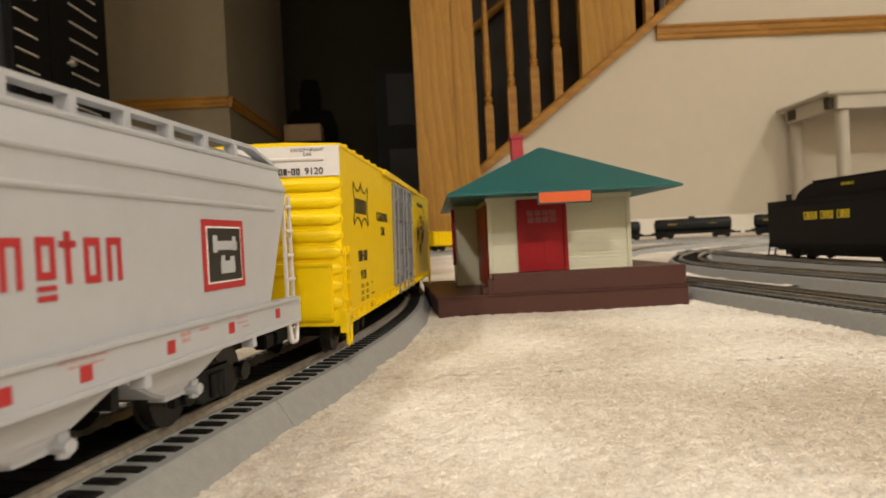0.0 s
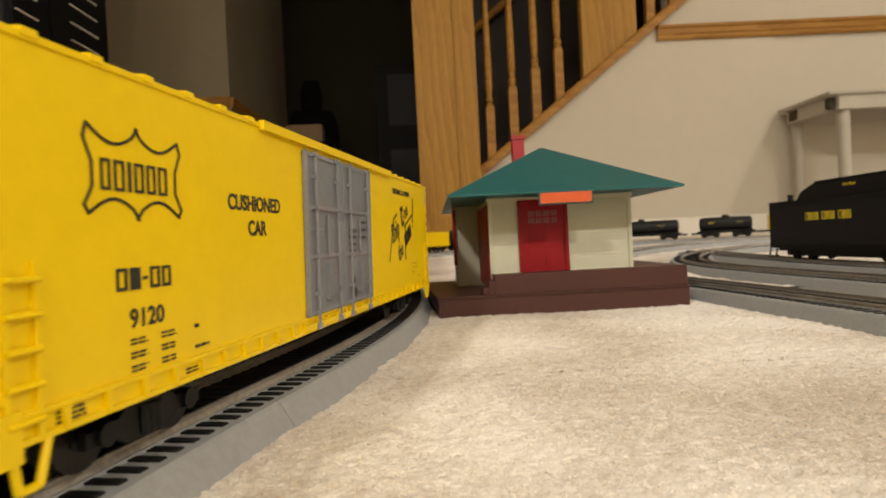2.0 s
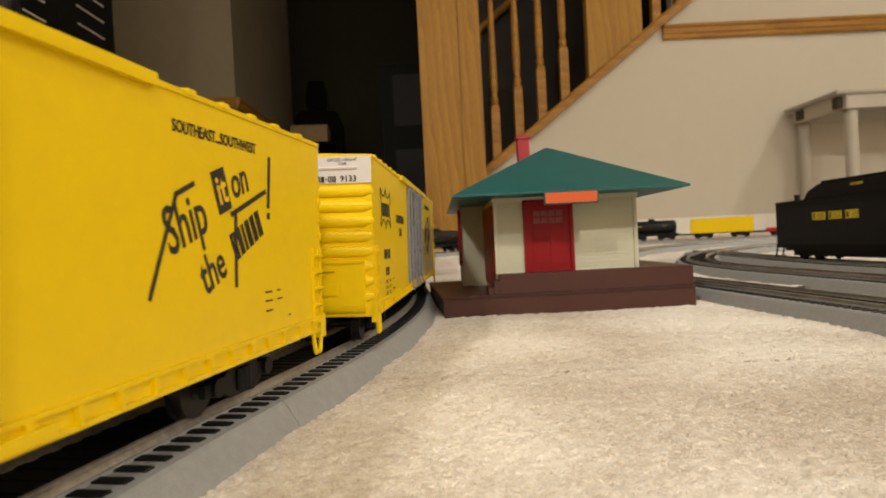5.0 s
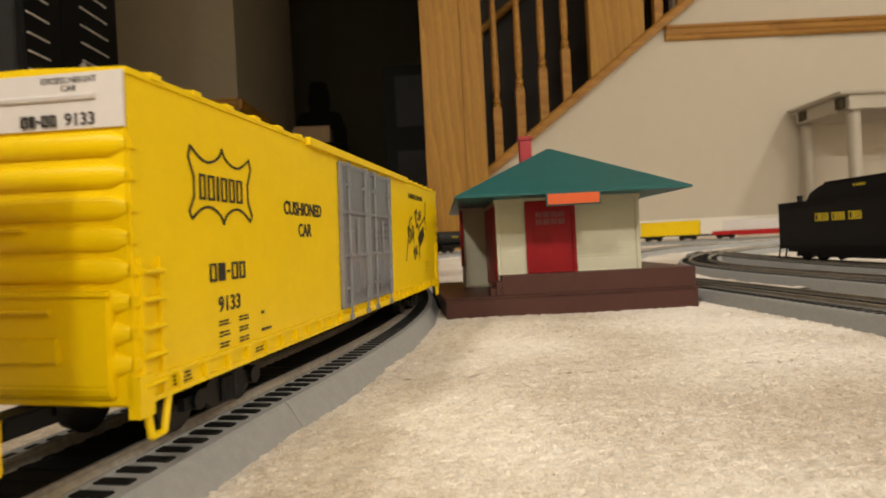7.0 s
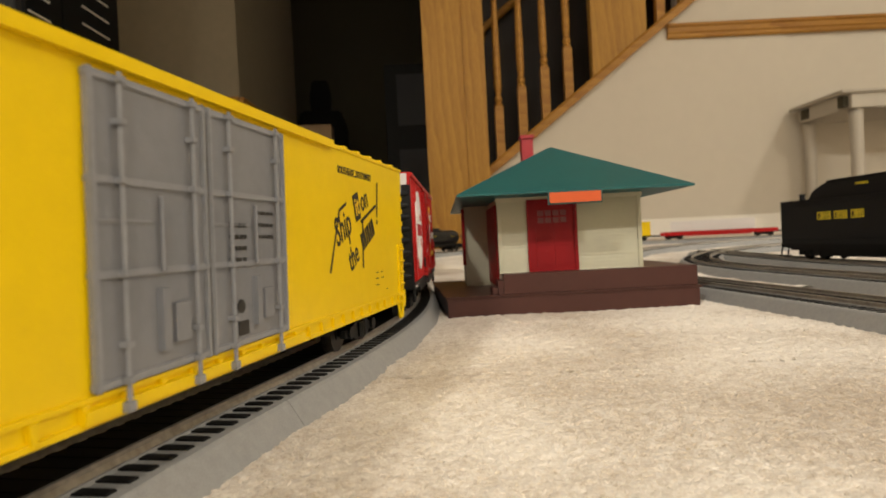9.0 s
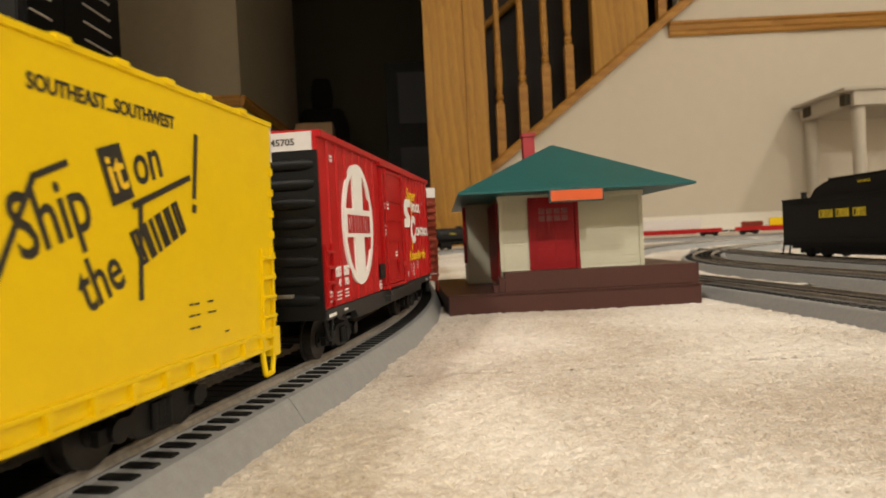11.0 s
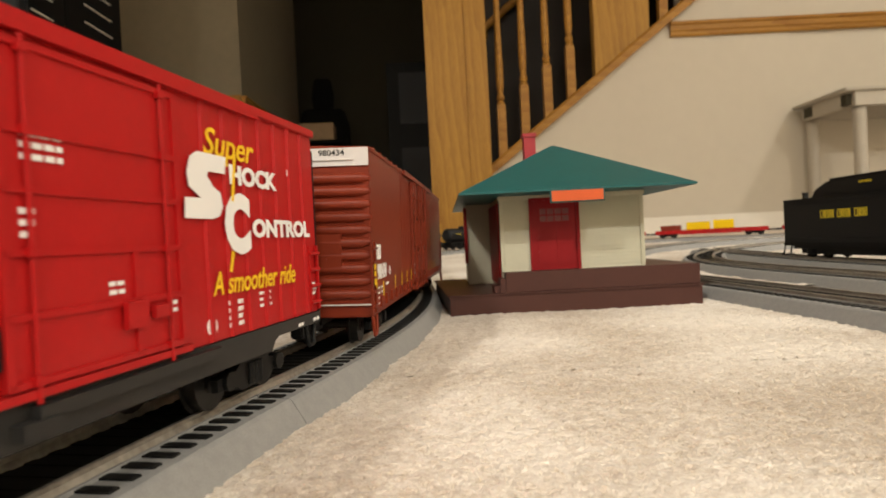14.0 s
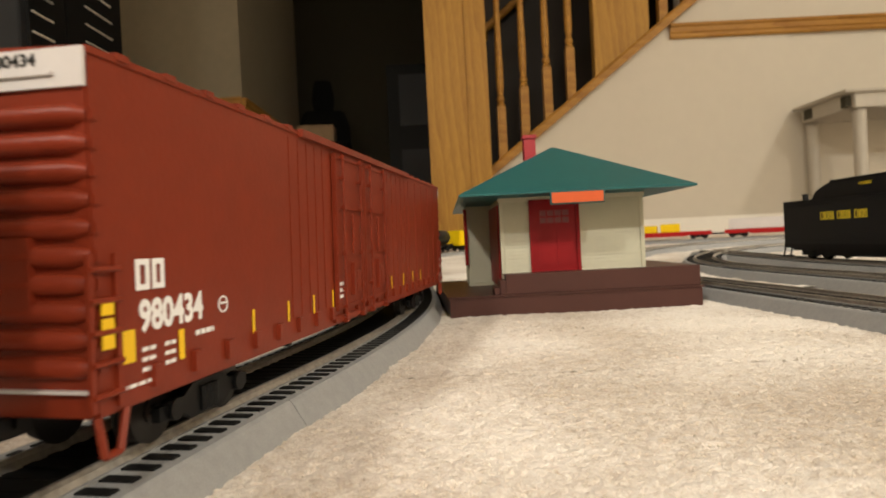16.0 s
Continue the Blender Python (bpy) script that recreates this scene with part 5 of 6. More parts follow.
def station():
    st = thing("toy_station", "cream plastic toy railway station with teal hip roof on brown platform", "toy building", m=pose(0, 0, 0.0))
    # platform: low deck all round, high deck at the front and right
    bm = bmesh.new()
    extrude(bm, [(0.0022, 0.300), (0.1268, 0.303), (0.1268, 0.425), (-0.006, 0.425)], "z", -0.003, 0.0086)
    part("platform", bm, BROWN, st, "dark brown plastic platform", bevel=0.0003)
    bm = bmesh.new()
    extrude(bm, [(0.0014, 0.2992), (0.1276, 0.3022), (0.1276, 0.426), (-0.007, 0.426)], "z", 0.0086, 0.0098)
    part("platform_lip", bm, BROWN, st, bevel=0.0004)
    bm = bmesh.new()
    extrude(bm, [(0.0300, 0.3012), (0.1262, 0.3035), (0.1262, 0.422), (0.0300, 0.422)], "z", 0.0098, 0.0197)
    part("raised_platform", bm, BROWN, st, "dark brown raised platform deck", bevel=0.0003)
    for k in range(2):
        bm = bmesh.new()
        box(bm, 0.0300 - 0.0028 * (k + 1), 0.0300 - 0.0028 * k, 0.3016 + 0.001 * k, 0.316, 0.0098, 0.0168 - 0.0034 * k)
        part("platform_step", bm, BROWN, st, bevel=0.0002)
    # walls
    front, back, left, right, top = 0.3105, 0.412, 0.0295, 0.1012, 0.0585
    bm = bmesh.new()
    box(bm, left, right, front, back, 0.0098, top)
    wall = part("front_wall", bm, CREAM, st, "cream clapboard wall")
    clapboards(wall, (left, front), (right, front), (0, -1), 0.0197, top)
    clapboards(wall, (right, front), (right, back), (1, 0), 0.0197, top)
    bm = bmesh.new()
    box(bm, 0.0150, left - 0.0002, 0.372, back, 0.0098, top)
    wall = part("side_wall", bm, CREAM, st, "cream clapboard wall set back beside the door")
    clapboards(wall, (0.0150, 0.372), (left - 0.0003, 0.372), (0, -1), 0.0098, top)
    bm = bmesh.new()
    box(bm, 0.0146, left - 0.0012, 0.3700, 0.3715, 0.0098, 0.0112)
    part("skirting", bm, CREAM, wall)
    bm = bmesh.new()
    for x, y in ((left - 0.0004, front - 0.0008), (right - 0.0016, front - 0.0008)):
        box(bm, x, x + 0.0020, y, y + 0.0010, 0.0197, top)
    box(bm, left - 0.001, right + 0.001, front - 0.0012, front, 0.0555, top)
    part("corner_board", bm, CREAM, st)
    # red doors
    d0, d1 = 0.0442, 0.0688
    bm = bmesh.new()
    box(bm, d0, d1, front - 0.0008, front + 0.0002, 0.0197, 0.0556)
    door = part("door", bm, DOOR_RED, st, "red panelled door with small panes", bevel=0.0002)
    bm = bmesh.new()
    for x in (d0 + 0.0005, d1 - 0.0005):
        box(bm, x - 0.0008, x + 0.0008, front - 0.0016, front - 0.0006, 0.0197, 0.0560)
    box(bm, d0, d1, front - 0.0016, front - 0.0006, 0.0548, 0.0560)
    part("door_frame", bm, DOOR_RED, door)
    for r in range(2):
        for c in range(4):
            bm = bmesh.new()
            x = d0 + 0.0052 + 0.0038 * c
            z = 0.0440 + 0.0036 * r
            box(bm, x, x + 0.0030, front - 0.0011, front - 0.0007, z, z + 0.0028)
            part("pane", bm, PANE, door)
    for z0, z1 in ((0.0225, 0.0300), (0.0325, 0.0410)):
        for x0, x1 in ((d0 + 0.004, d0 + 0.0115), (d1 - 0.0115, d1 - 0.004)):
            bm = bmesh.new()
            box(bm, x0, x1, front - 0.0011, front - 0.0006, z0, z1)
            part("door_panel", bm, DOOR_RED, door, bevel=0.0002)
    bm = bmesh.new()
    box(bm, left - 0.0011, left - 0.0003, front + 0.004, 0.3705, 0.0125, 0.0545)
    part("side_door", bm, DOOR_RED, st, "red side door")
    bm = bmesh.new()
    box(bm, 0.0132, 0.0150, 0.3700, 0.3745, 0.0225, 0.0560)
    part("shutter", bm, DOOR_RED, st, "red corner shutter")
    # roof, chimney, name board
    bm = bmesh.new()
    hip_roof(bm, 0.0085, 0.1190, 0.2850, 0.460, 0.0575, 0.0680, 0.0700, 0.372, 0.0908, 0.0010)
    part("roof", bm, TEAL, st, "teal plastic hip roof with wide eaves")
    bm = bmesh.new()
    box(bm, 0.0560, 0.0636, 0.402, 0.410, 0.070, 0.1015)
    box(bm, 0.0553, 0.0643, 0.4012, 0.4108, 0.1015, 0.1040)
    part("chimney", bm, CHIMNEY_RED, st, "red plastic chimney", bevel=0.0003)
    bm = bmesh.new()
    box(bm, 0.0505, 0.0757, 0.2838, 0.2850, 0.0518, 0.0578)
    board = part("name_board", bm, TEAL, st, "blank orange name board with green rim", bevel=0.0002)
    bm = bmesh.new()
    box(bm, 0.0512, 0.0750, 0.2834, 0.2840, 0.0525, 0.0573)
    part("name_panel", bm, ORANGE, board, "blank orange panel")
    return st


station()


# ---- the tender on its siding ----
def tender():
    L = 0.168
    td = thing("locomotive_tender", "black model steam tender with gold lettering on a siding", "model train car",
               m=Matrix.Translation(Vector((0.0125, 0, 0)) + SPUR.at(0.458) + Vector((0, 0, RAIL))) @ Matrix.Rotation(radians(2), 4, "Z"))
    bm = bmesh.new()
    box(bm, -0.0175, 0.0175, -L / 2, L / 2, 0.0125, 0.0480)
    part("tank", bm, TENDER_BLACK, td, bevel=0.0006)
    bm = bmesh.new()
    for sx in (-1, 1):
        box(bm, sx * 0.0172 - 0.0006, sx * 0.0172 + 0.0006, -L / 2, L / 2, 0.0480, 0.0490)
    for y in (-0.06, -0.02, 0.02, 0.06):
        for z in (0.016, 0.044):
            for k in range(14):
                box(bm, -0.0179, -0.0175, y - 0.018 + 0.0026 * k, y - 0.0175 + 0.0026 * k, z, z + 0.0005)
    part("rivet_strip", bm, TENDER_BLACK, td)
    bm = bmesh.new()
    extrude(bm, [(0.050, 0.0480), (0.044, 0.0555), (0.030, 0.0605), (-0.084, 0.0620), (-0.084, 0.0480)], "x", -0.0150, 0.0150)
    part("bunker", bm, TENDER_BLACK, td, "black raised coal bunker", bevel=0.0010)
    bm = bmesh.new()
    box(bm, -0.0145, 0.0145, -0.080, 0.026, 0.0595, 0.0625)
    part("coal_load", bm, BLACK, td, "dark coal load")
    bm = bmesh.new()
    rod(bm, (-0.010, 0.064, 0.048), (-0.010, 0.064, 0.0535), 0.0022, 10)
    rod(bm, (-0.010, 0.064, 0.0535), (-0.010, 0.064, 0.0542), 0.0027, 10)
    part("water_hatch", bm, TENDER_BLACK, td)
    bm = bmesh.new()
    box(bm, -0.0165, 0.0165, -L / 2 + 0.002, L / 2 + 0.002, 0.0095, 0.0128)
    box(bm, -0.0135, -0.0105, -L / 2 + 0.01, L / 2 - 0.018, 0.0030, 0.0096)
    rod(bm, (-0.016, L / 2 + 0.001, 0.010), (-0.016, L / 2 + 0.004, 0.0018), 0.0007, 6)
    rod(bm, (-0.010, L / 2 + 0.001, 0.010), (-0.010, L / 2 + 0.004, 0.0018), 0.0007, 6)
    box(bm, -0.017, -0.009, L / 2, L / 2 + 0.006, 0.0016, 0.0026)
    part("underframe", bm, DARK_STEEL, td)
    bm = bmesh.new()
    box(bm, -0.002, 0.002, L / 2, L / 2 + 0.012, 0.0062, 0.0096)
    part("coupler", bm, DARK_STEEL, td)
    # gold bars for the railway's name
    m = Matrix.Translation((-0.0176, 0.0065, 0.0350)) @ Matrix.Rotation(radians(180), 4, "Z") @ side_print()
    for forms, widths, h, dy in (("oiooi", (0.0040, 0.0022, 0.0026, 0.0026, 0.0022), 0.0062, -0.0190), ("oiooi", (0.0036, 0.0016, 0.0024, 0.0022, 0.0022), 0.0062, 0.0), ("oioo", (0.0040, 0.0024, 0.0024, 0.0026), 0.0062, 0.0180)):
        blocks("name_bar", forms, widths, h, 0.0006, GOLD_INK, td, m @ Matrix.Translation((dy, 0, 0)), 0.0009)
    fm = Matrix.Translation((-0.0151, -0.014, 0.0570)) @ Matrix.Rotation(radians(180), 4, "Z") @ side_print()
    blocks("small_bar", "oioiio", [0.0018, 0.0008, 0.0016, 0.0020, 0.0008, 0.0016], 0.0018, 0.0008, GOLD_INK, td, fm)
    for sy in (-1, 1):
        y = sy * 0.050
        bogie = shared("truck", TRUCK_MESH, td, Matrix.Translation((0, y, 0)))
        for dy in (-0.010, 0.010):
            shared("wheelset", WHEEL_MESH, td, Matrix.Translation((0, y + dy, 0.0053)))
    return td


tender()


# ---- the room: walls ----
WALL_Y = 2.55
ROOM_X0, ROOM_X1, ROOM_Y0, TOP = -3.4, 3.2, -4.2, 2.44
slab("ceiling", CEILING, ROOM_X0, ROOM_X1, ROOM_Y0, 6.0, TOP, TOP + 0.1, "flat painted basement ceiling", "ceiling")
slab("wall_behind", WALL, ROOM_X0, ROOM_X1, ROOM_Y0 - 0.1, ROOM_Y0, -0.01, TOP, "cream painted wall behind the tracks", "wall")
slab("wall_west", WALL_DIM, ROOM_X0 - 0.1, ROOM_X0, ROOM_Y0, 3.2, -0.01, TOP, "painted side wall in the same dimmed colour", "wall")
slab("wall_east", WALL, ROOM_X1, ROOM_X1 + 0.1, ROOM_Y0, 6.0, -0.01, TOP, "cream painted side wall", "wall")
slab("wall_left", WALL_DIM, ROOM_X0, -1.0, 3.2, 3.32, -0.01, TOP, "painted wall beside the dark doorway, dimness in its colour", "wall")
slab("wall_passage", WALL_DIM, -1.12, -1.0, 3.3205, 4.5, -0.01, TOP, "painted passage wall, dimness in its colour", "wall")
slab("wall_dark_room", DARK_ROOM, -3.4, 3.2, 5.6, 5.72, -0.01, TOP, "wall of the unlit room behind, its darkness in the colour", "wall")


def chair_rail(name, a, b, out, z):
    """A moulded oak strip along a wall from a to b; out is the way it faces."""
    a, b, out = Vector((*a, 0)), Vector((*b, 0)), Vector((*out, 0))
    bm = bmesh.new()
    prof = [(0.0, -0.028), (0.010, -0.028), (0.014, -0.022), (0.014, -0.010), (0.018, -0.006), (0.018, 0.014), (0.024, 0.018), (0.024, 0.028), (0.0, 0.028)]
    p = [[bm.verts.new(e + out * u + Vector((0, 0, z + v))) for u, v in prof] for e in (a, b)]
    n = len(prof)
    for i in range(n):
        bm.faces.new((p[0][i], p[0][(i + 1) % n], p[1][(i + 1) % n], p[1][i]))
    bm.faces.new(p[0][::-1])
    bm.faces.new(p[1])
    return tagged(new(name, finish(bm, name, OAK_RAIL)), "oak chair rail moulding along the wall", "moulding", kind="structure")


chair_rail("trim_left", (-3.3, 3.2), (-1.0, 3.2), (0, -1), 0.808)
chair_rail("trim_passage", (-1.0, 3.2), (-1.0, 4.48), (1, 0), 0.808)

# wall under the flight: its top follows the stair's slope
SLOPE = 0.777


def stair_line(x):
    """The lower edge of the sloping oak stringer cap on the wall."""
    return 0.101 + SLOPE * (x + 0.026)


def wall_under_stairs():
    bm = bmesh.new()
    extrude(bm, [(0.16, -0.01), (1.395, -0.01), (1.395, stair_line(1.395)), (0.16, stair_line(0.16))], "y", 2.43, WALL_Y)
    box(bm, 1.3952, 3.2, 2.436, WALL_Y, -0.01, TOP)
    extrude(bm, [(1.0, stair_line(1.0) + 0.05), (1.3948, stair_line(1.3948) + 0.05), (1.3948, TOP), (1.0, TOP)], "y", 2.50, WALL_Y)
    return tagged(new("wall_stairs", finish(bm, "wall_stairs", WALL)), "cream painted wall under the open staircase", "wall", kind="structure")


wall_under_stairs()
chair_rail("trim_stairs", (0.93, 2.43), (3.15, 2.43), (0, -1), 0.815)
slab("baseboard", TRIM_WHITE, 0.05, 3.15, 2.415, 2.4298, -0.005, 0.085, "white painted baseboard under the stair wall", "baseboard", 0.003)


# ---- the staircase ----
def staircase():
    st = thing("staircase", "oak staircase with turned balusters and carpeted treads dimmed to near-black", "staircase")
    bm = bmesh.new()
    n = Vector((-SLOPE, 0, 1)).normalized()
    x0, x1 = 0.0, 2.2
    prof = [(2.395, 0.0), (2.395, 0.026), (2.402, 0.034), (2.46, 0.034), (2.46, 0.0)]
    ends = []
    for x in (x0, x1):
        base = Vector((x, 0, stair_line(x)))
        ends.append([bm.verts.new(base + n * v + Vector((0, y, 0))) for y, v in prof])
    k = len(prof)
    for i in range(k):
        bm.faces.new((ends[0][i], ends[0][(i + 1) % k], ends[1][(i + 1) % k], ends[1][i]))
    bm.faces.new(ends[0][::-1])
    bm.faces.new(ends[1])
    part("stringer_cap", bm, OAK_RAIL, st, "sloping oak cap on the stringer")
    bm = bmesh.new()
    box(bm, -0.030, 0.114, 2.255, 2.395, -0.005, 1.12)
    box(bm, -0.045, 0.129, 2.240, 2.410, 1.12, 1.16)
    part("newel_post", bm, OAK, st, "square oak newel post", bevel=0.004)
    bm = bmesh.new()
    box(bm, 0.1145, 0.196, 2.270, 2.390, -0.005, 1.05)
    part("end_board", bm, OAK, st, "oak board beside the newel", bevel=0.003)
    bm = bmesh.new()
    extrude(bm, [(0.632, stair_line(0.632) + 0.02), (0.852, stair_line(0.852) + 0.02), (0.852, 2.40), (0.632, 2.40)], "y", 2.425, 2.475)
    part("upper_post", bm, OAK, st, "wide oak-clad post", bevel=0.003)
    for x in [0.2555 + 0.0928 * i for i in range(4)] + [0.905 + 0.0928 * i for i in range(6)]:
        bm = bmesh.new()
        z0 = stair_line(x) + 0.03
        h = 0.205
        box(bm, x - 0.0165, x + 0.0165, 2.4105, 2.4435, z0 - 0.02, z0 + h)
        lathe(bm, [(0.0150, z0 + h), (0.0165, z0 + h + 0.008), (0.0105, z0 + h + 0.016), (0.0155, z0 + h + 0.026), (0.0155, z0 + h + 0.034), (0.0100, z0 + h + 0.044),
                   (0.0145, z0 + h + 0.075), (0.0150, z0 + h + 0.14), (0.0115, z0 + h + 0.36), (0.0100, z0 + h + 0.50), (0.0130, z0 + h + 0.52), (0.0100, z0 + h + 0.54), (0.0100, z0 + 0.80)], (x, 2.427), 14)
        part("baluster", bm, OAK_RAIL, st, "turned oak baluster")
    bm = bmesh.new()
    ends = []
    for x in (0.114, 0.632):
        zz = stair_line(x) + 0.83
        ends.append([bm.verts.new((x, 2.427 + u, zz + v)) for u, v in ((-0.028, -0.03), (0.028, -0.03), (0.032, 0.01), (0.015, 0.03), (-0.015, 0.03), (-0.032, 0.01))])
    for i in range(6):
        bm.faces.new((ends[0][i], ends[0][(i + 1) % 6], ends[1][(i + 1) % 6], ends[1][i]))
    bm.faces.new(ends[0][::-1])
    bm.faces.new(ends[1])
    part("handrail", bm, OAK_RAIL, st, "oak handrail")
    bm = bmesh.new()
    rod(bm, (0.16, 3.42, 1.093), (1.30, 3.42, 2.013), 0.021, 10)
    for k in (0.3, 0.95):
        rod(bm, (k, 3.42, 1.198 + 0.807 * (k - 0.29)), (k, 3.4705, 1.15 + 0.807 * (k - 0.29)), 0.008, 8)
    part("wall_handrail", bm, OAK_RAIL, st, "round oak handrail on the stairwell wall")
    # Treads are coloured near-black in place of the stairwell's shade.
    for i in range(9):
        bm = bmesh.new()
        x = 0.18 + 0.238 * i
        z = 0.185 * (i + 1)
        box(bm, x, x + 0.268, 2.56, 3.45, z - 0.035, z)
        box(bm, x + 0.004, x + 0.022, 2.56, 3.45, z - 0.185, z - 0.035)
        part("tread", bm, UNLIT_BLACK, st, "carpeted step, stairwell dimness in its colour", bevel=0.004)
    return st


staircase()
slab("wall_stairwell", UNLIT_STAIRWELL, 0.12, 3.2, 3.47, 3.55, -0.01, TOP, "stairwell wall, its unlit darkness in the colour", "wall")


# ---- white side table by the wall ----
def side_table():
    tb = thing("side_table", "low white painted side table against the wall", "table")
    x0, x1, y0, y1, z = 1.393, 2.30, 2.100, 2.425, 0.489
    bm = bmesh.new()
    box(bm, x0, x1, y0, y1, z - 0.012, z)
    part("tabletop", bm, TABLE_WHITE, tb, bevel=0.004)
    for a, b, c, d in ((x0 + 0.04, x1 - 0.03, y0 + 0.012, y0 + 0.03), (x0 + 0.04, x1 - 0.03, y1 - 0.03, y1 - 0.012), (x0 + 0.022, x0 + 0.04, y0 + 0.06, y1 - 0.03), (x1 - 0.04, x1 - 0.022, y0 + 0.03, y1 - 0.03)):
        bm = bmesh.new()
        box(bm, a, b, c, d, z - 0.062, z - 0.0125)
        part("apron", bm, TABLE_WHITE, tb, bevel=0.002)
    for x, y in ((x0 + 0.075, y0 + 0.045), (x0 + 0.060, y1 - 0.035), (x1 - 0.075, y0 + 0.045), (x1 - 0.06, y1 - 0.035)):
        bm = bmesh.new()
        lathe(bm, [(0.019, -0.005), (0.021, 0.20), (0.022, z - 0.08), (0.024, z - 0.063)], (x, y), 16)
        part("leg", bm, TABLE_WHITE, tb, smooth=True)
    bm = bmesh.new()
    box(bm, x0 + 0.0215, x0 + 0.0405, y0 + 0.0305, y0 + 0.0595, z - 0.055, z - 0.018)
    part("bracket", bm, DARK_ROOM, tb, "dark bracket under the corner")
    bm = bmesh.new()
    box(bm, x0 + 0.019, x0 + 0.0215, y1 - 0.10, y1 - 0.05, z - 0.055, z - 0.018)
    part("bracket", bm, DARK_ROOM, tb, "dark bracket under the corner")
    return tb


side_table()


# ---- black louvred cabinet ----
def louvred_cabinet():
    cb = thing("cabinet", "tall black cabinet with pale louvre strips and a steel knob", "cabinet")
    x0, x1, y0, y1 = -1.80, -1.268, 1.905, 2.52
    bm = bmesh.new()
    box(bm, x0, x1, y0, y1, 0.0, 1.75)
    part("body", bm, CABINET_GREY, cb, bevel=0.004)
    for ya, yb, s0, s1 in ((1.935, 2.125, 1.945, 2.055), (2.135, 2.505, 2.245, 2.425)):
        bm = bmesh.new()
        box(bm, x1, x1 + 0.012, ya, yb, 0.03, 1.73)
        door = part("door", bm, CABINET_BLACK, cb, "black cabinet door", bevel=0.002)
        for k in range(18):
            z = 0.30 + 0.058 * k + (0.0 if k < 8 else 0.006 * (k - 8))
            bm = bmesh.new()
            box(bm, x1 + 0.0105, x1 + 0.017, s0, s1, z - 0.002, z + 0.002)
            part("louvre_strip", bm, TRIM_WHITE, door)
    bm = bmesh.new()
    rod(bm, (x1 + 0.012, 2.222, 0.735), (x1 + 0.026, 2.222, 0.735), 0.006, 10)
    rod(bm, (x1 + 0.026, 2.222, 0.735), (x1 + 0.042, 2.222, 0.735), 0.015, 14, 0.011)
    part("knob", bm, STEEL, cb, "round steel knob", bevel=0.002)
    return cb


louvred_cabinet()


# ---- the unlit room behind: its dimness is in the near-black colours ----
def dark_shelf():
    sh = thing("shelf_unit", "dark shelf unit in the unlit room", "shelf")
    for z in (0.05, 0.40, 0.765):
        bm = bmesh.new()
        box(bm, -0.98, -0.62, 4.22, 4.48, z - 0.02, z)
        part("shelf_board", bm, UNLIT_BLACK, sh, bevel=0.003)
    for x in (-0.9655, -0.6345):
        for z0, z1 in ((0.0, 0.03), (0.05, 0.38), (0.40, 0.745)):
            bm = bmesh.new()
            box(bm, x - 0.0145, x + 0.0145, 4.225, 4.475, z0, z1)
            part("side_panel", bm, UNLIT_BLACK, sh)


def cardboard_box(x, y, z, w, d, h):
    bx = thing("cardboard_box", "plain brown cardboard box on the shelf", "box", m=pose(x, y, z, 0, 0, 4))
    bm = bmesh.new()
    box(bm, -w / 2, w / 2, -d / 2, d / 2, 0, h)
    part("carton", bm, CARDBOARD, bx, bevel=0.003)
    for s in (-1, 1):
        bm = bmesh.new()
        box(bm, min(s * 0.002, s * w / 2), max(s * 0.002, s * w / 2), -d / 2, d / 2, h, h + 0.003)
        part("flap", bm, CARDBOARD, bx)


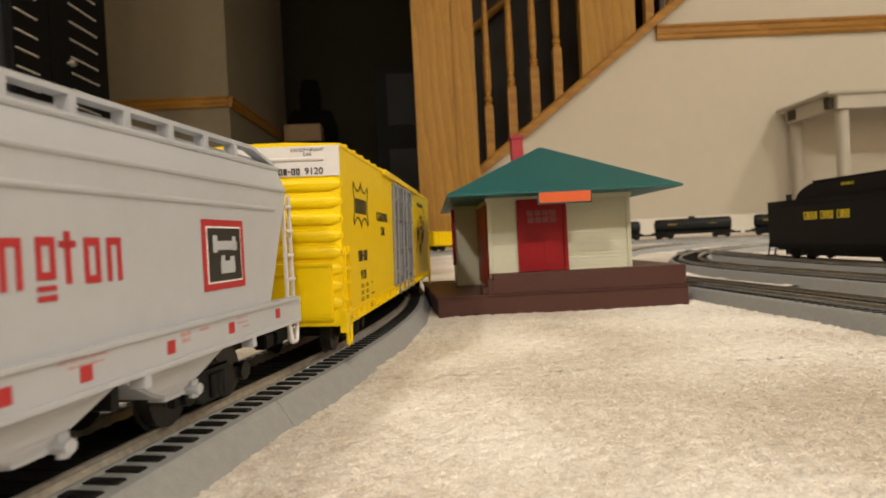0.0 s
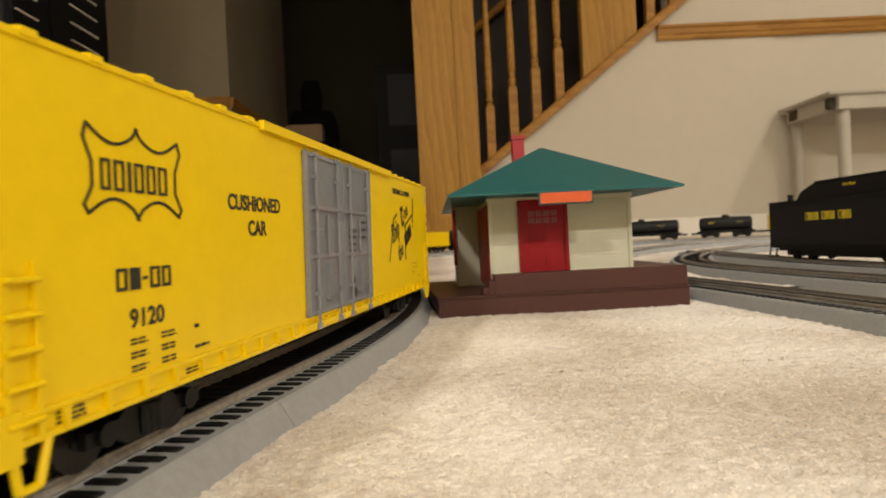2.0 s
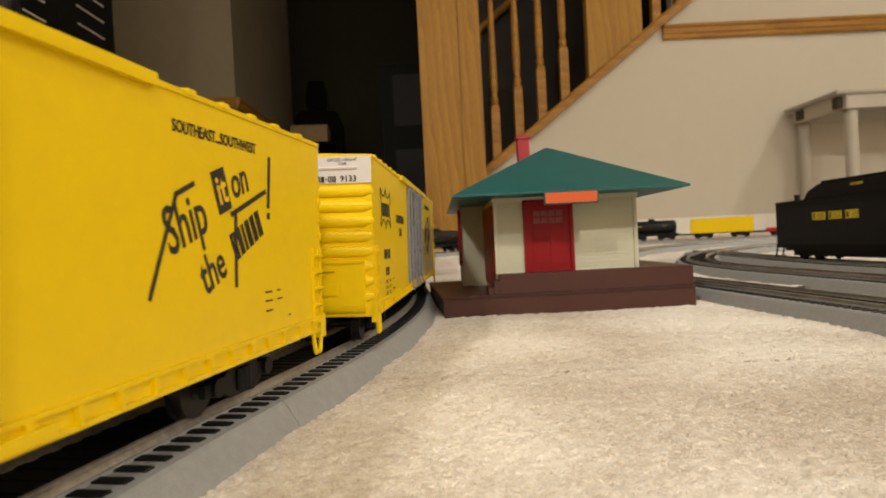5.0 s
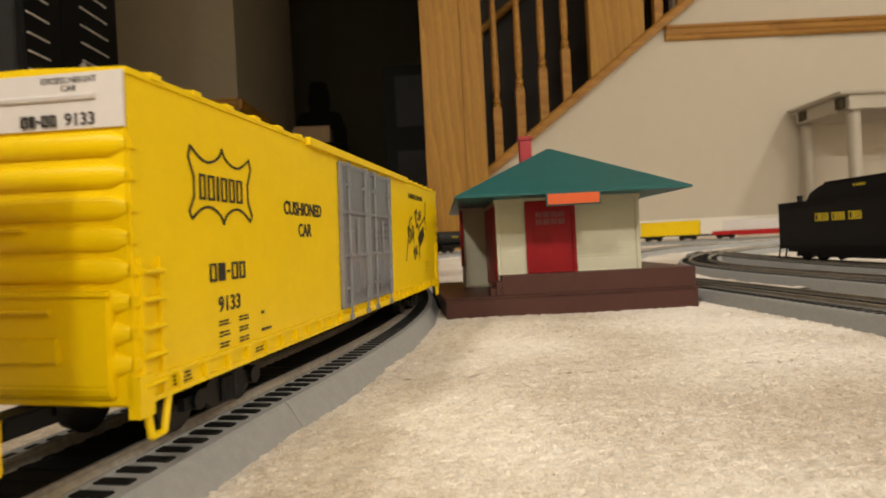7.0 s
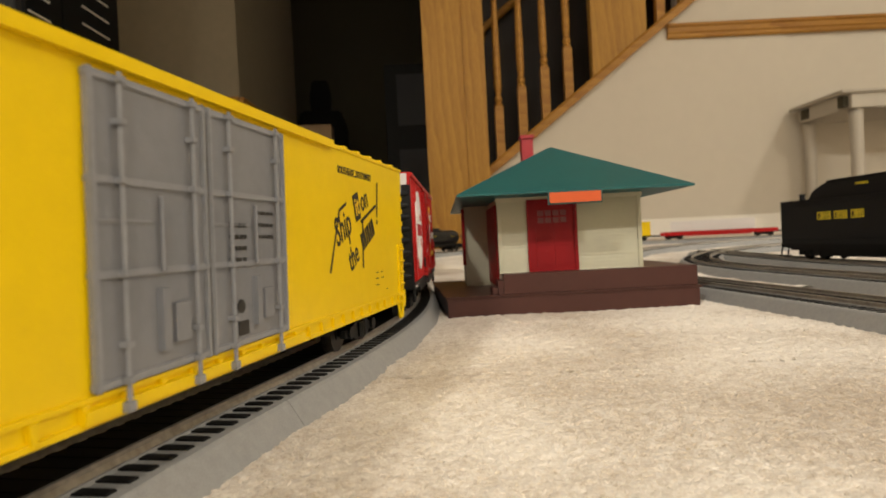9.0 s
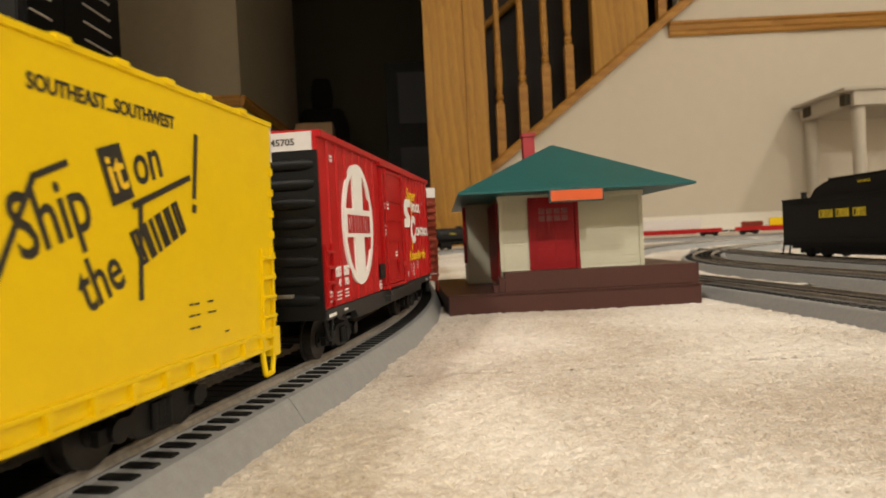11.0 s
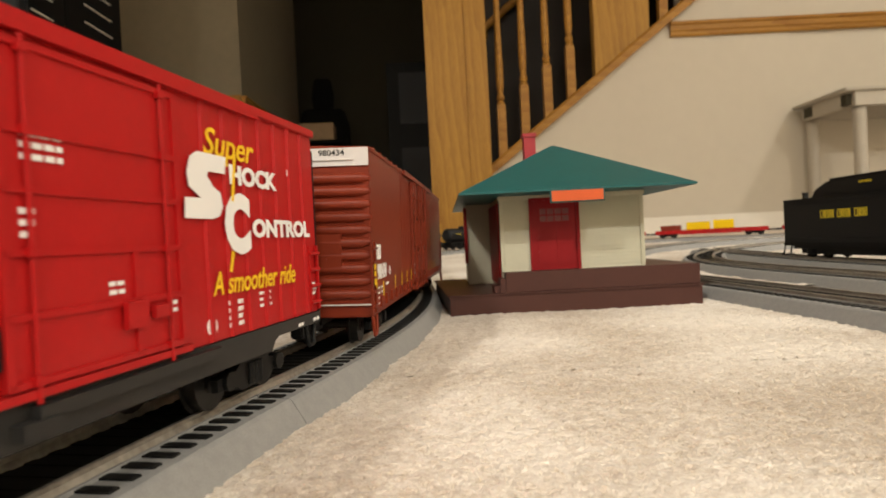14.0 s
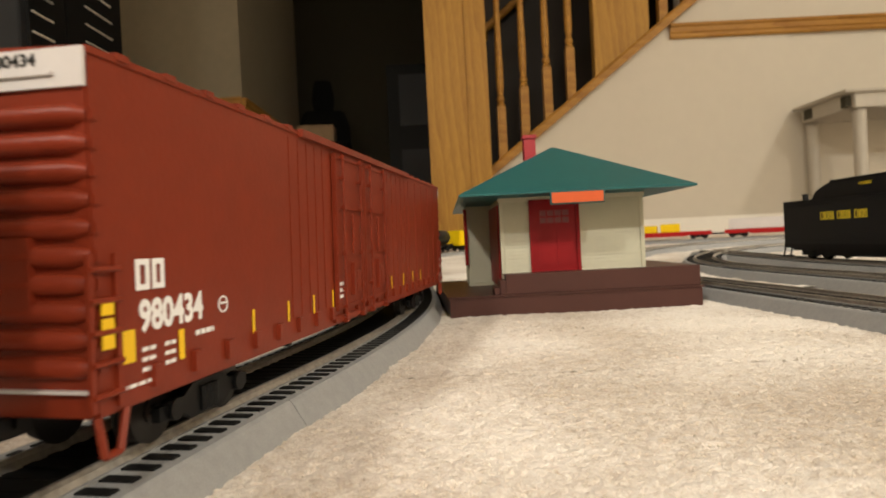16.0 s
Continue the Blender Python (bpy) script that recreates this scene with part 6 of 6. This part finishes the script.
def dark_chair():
    ch = thing("office_chair", "upholstered high-back office chair, near-black for the unlit room", "chair", m=pose(-0.875, 4.82, 0, 0, 0, 8))
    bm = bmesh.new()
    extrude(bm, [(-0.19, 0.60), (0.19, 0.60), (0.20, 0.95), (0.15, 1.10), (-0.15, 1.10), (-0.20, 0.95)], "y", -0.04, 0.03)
    part("backrest", bm, UNLIT_BLACK, ch, bevel=0.015)
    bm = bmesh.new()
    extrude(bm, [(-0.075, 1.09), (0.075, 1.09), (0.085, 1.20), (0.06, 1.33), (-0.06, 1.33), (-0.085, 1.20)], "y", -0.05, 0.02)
    part("headrest", bm, UNLIT_BLACK, ch, bevel=0.012)
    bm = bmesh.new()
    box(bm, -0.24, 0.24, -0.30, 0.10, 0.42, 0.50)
    part("seat", bm, UNLIT_BLACK, ch, bevel=0.02)
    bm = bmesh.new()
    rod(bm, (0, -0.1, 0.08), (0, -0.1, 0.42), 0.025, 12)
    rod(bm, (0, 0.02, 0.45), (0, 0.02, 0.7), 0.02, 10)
    part("stem", bm, UNLIT_BLACK, ch)
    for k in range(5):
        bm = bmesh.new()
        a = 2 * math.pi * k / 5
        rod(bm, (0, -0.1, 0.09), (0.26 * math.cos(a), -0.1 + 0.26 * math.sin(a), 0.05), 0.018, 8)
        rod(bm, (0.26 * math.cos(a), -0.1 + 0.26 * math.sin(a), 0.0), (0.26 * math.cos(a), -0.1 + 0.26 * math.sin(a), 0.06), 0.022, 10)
        part("caster_leg", bm, UNLIT_BLACK, ch)


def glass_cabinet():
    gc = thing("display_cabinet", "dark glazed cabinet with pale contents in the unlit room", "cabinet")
    # Both near-blacks stand in for the missing light on this cabinet.
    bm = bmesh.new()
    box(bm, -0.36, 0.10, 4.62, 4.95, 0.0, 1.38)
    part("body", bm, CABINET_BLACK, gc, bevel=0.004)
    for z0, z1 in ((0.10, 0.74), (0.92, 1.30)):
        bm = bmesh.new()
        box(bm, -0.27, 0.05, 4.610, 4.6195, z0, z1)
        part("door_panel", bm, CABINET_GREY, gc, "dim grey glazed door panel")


dark_shelf(), cardboard_box(-0.845, 4.35, 0.765, 0.25, 0.2, 0.118), dark_chair(), glass_cabinet()


# ---- ceiling fixtures over the lamps ----
def ceiling_fixture(x, y):
    fx = thing("ceiling_lamp", "round white ceiling lamp with glowing glass", "lamp", "ceiling lamps")
    bm = bmesh.new()
    lathe(bm, [(0.17, TOP - 0.03), (0.17, TOP - 0.002)], (x, y), 24)
    part("canopy", bm, TRIM_WHITE, fx)
    bm = bmesh.new()
    lathe(bm, [(0.05, TOP - 0.060), (0.11, TOP - 0.052), (0.15, TOP - 0.032)], (x, y), 24)
    part("shade", bm, LAMP_GLASS, fx, "glowing glass shade", smooth=True)


for lx, ly in LAMPS:
    ceiling_fixture(lx, ly)


# ---- what moves: the cars along the line, the wheels on their cars ----
def motions():
    for car, L, s, lean in TRAIN:
        walk(car, [(0.25 * k, car_pose(s - SPEED * 0.25 * k, L, lean)) for k in range(65)])
    for wheel, y in WHEELS:
        walk(wheel, [(k / 6, Matrix.Translation((0, y, 0.0053)) @ Matrix.Rotation(SPEED * k / 6 / 0.0053, 4, "X")) for k in range(97)])


motions()
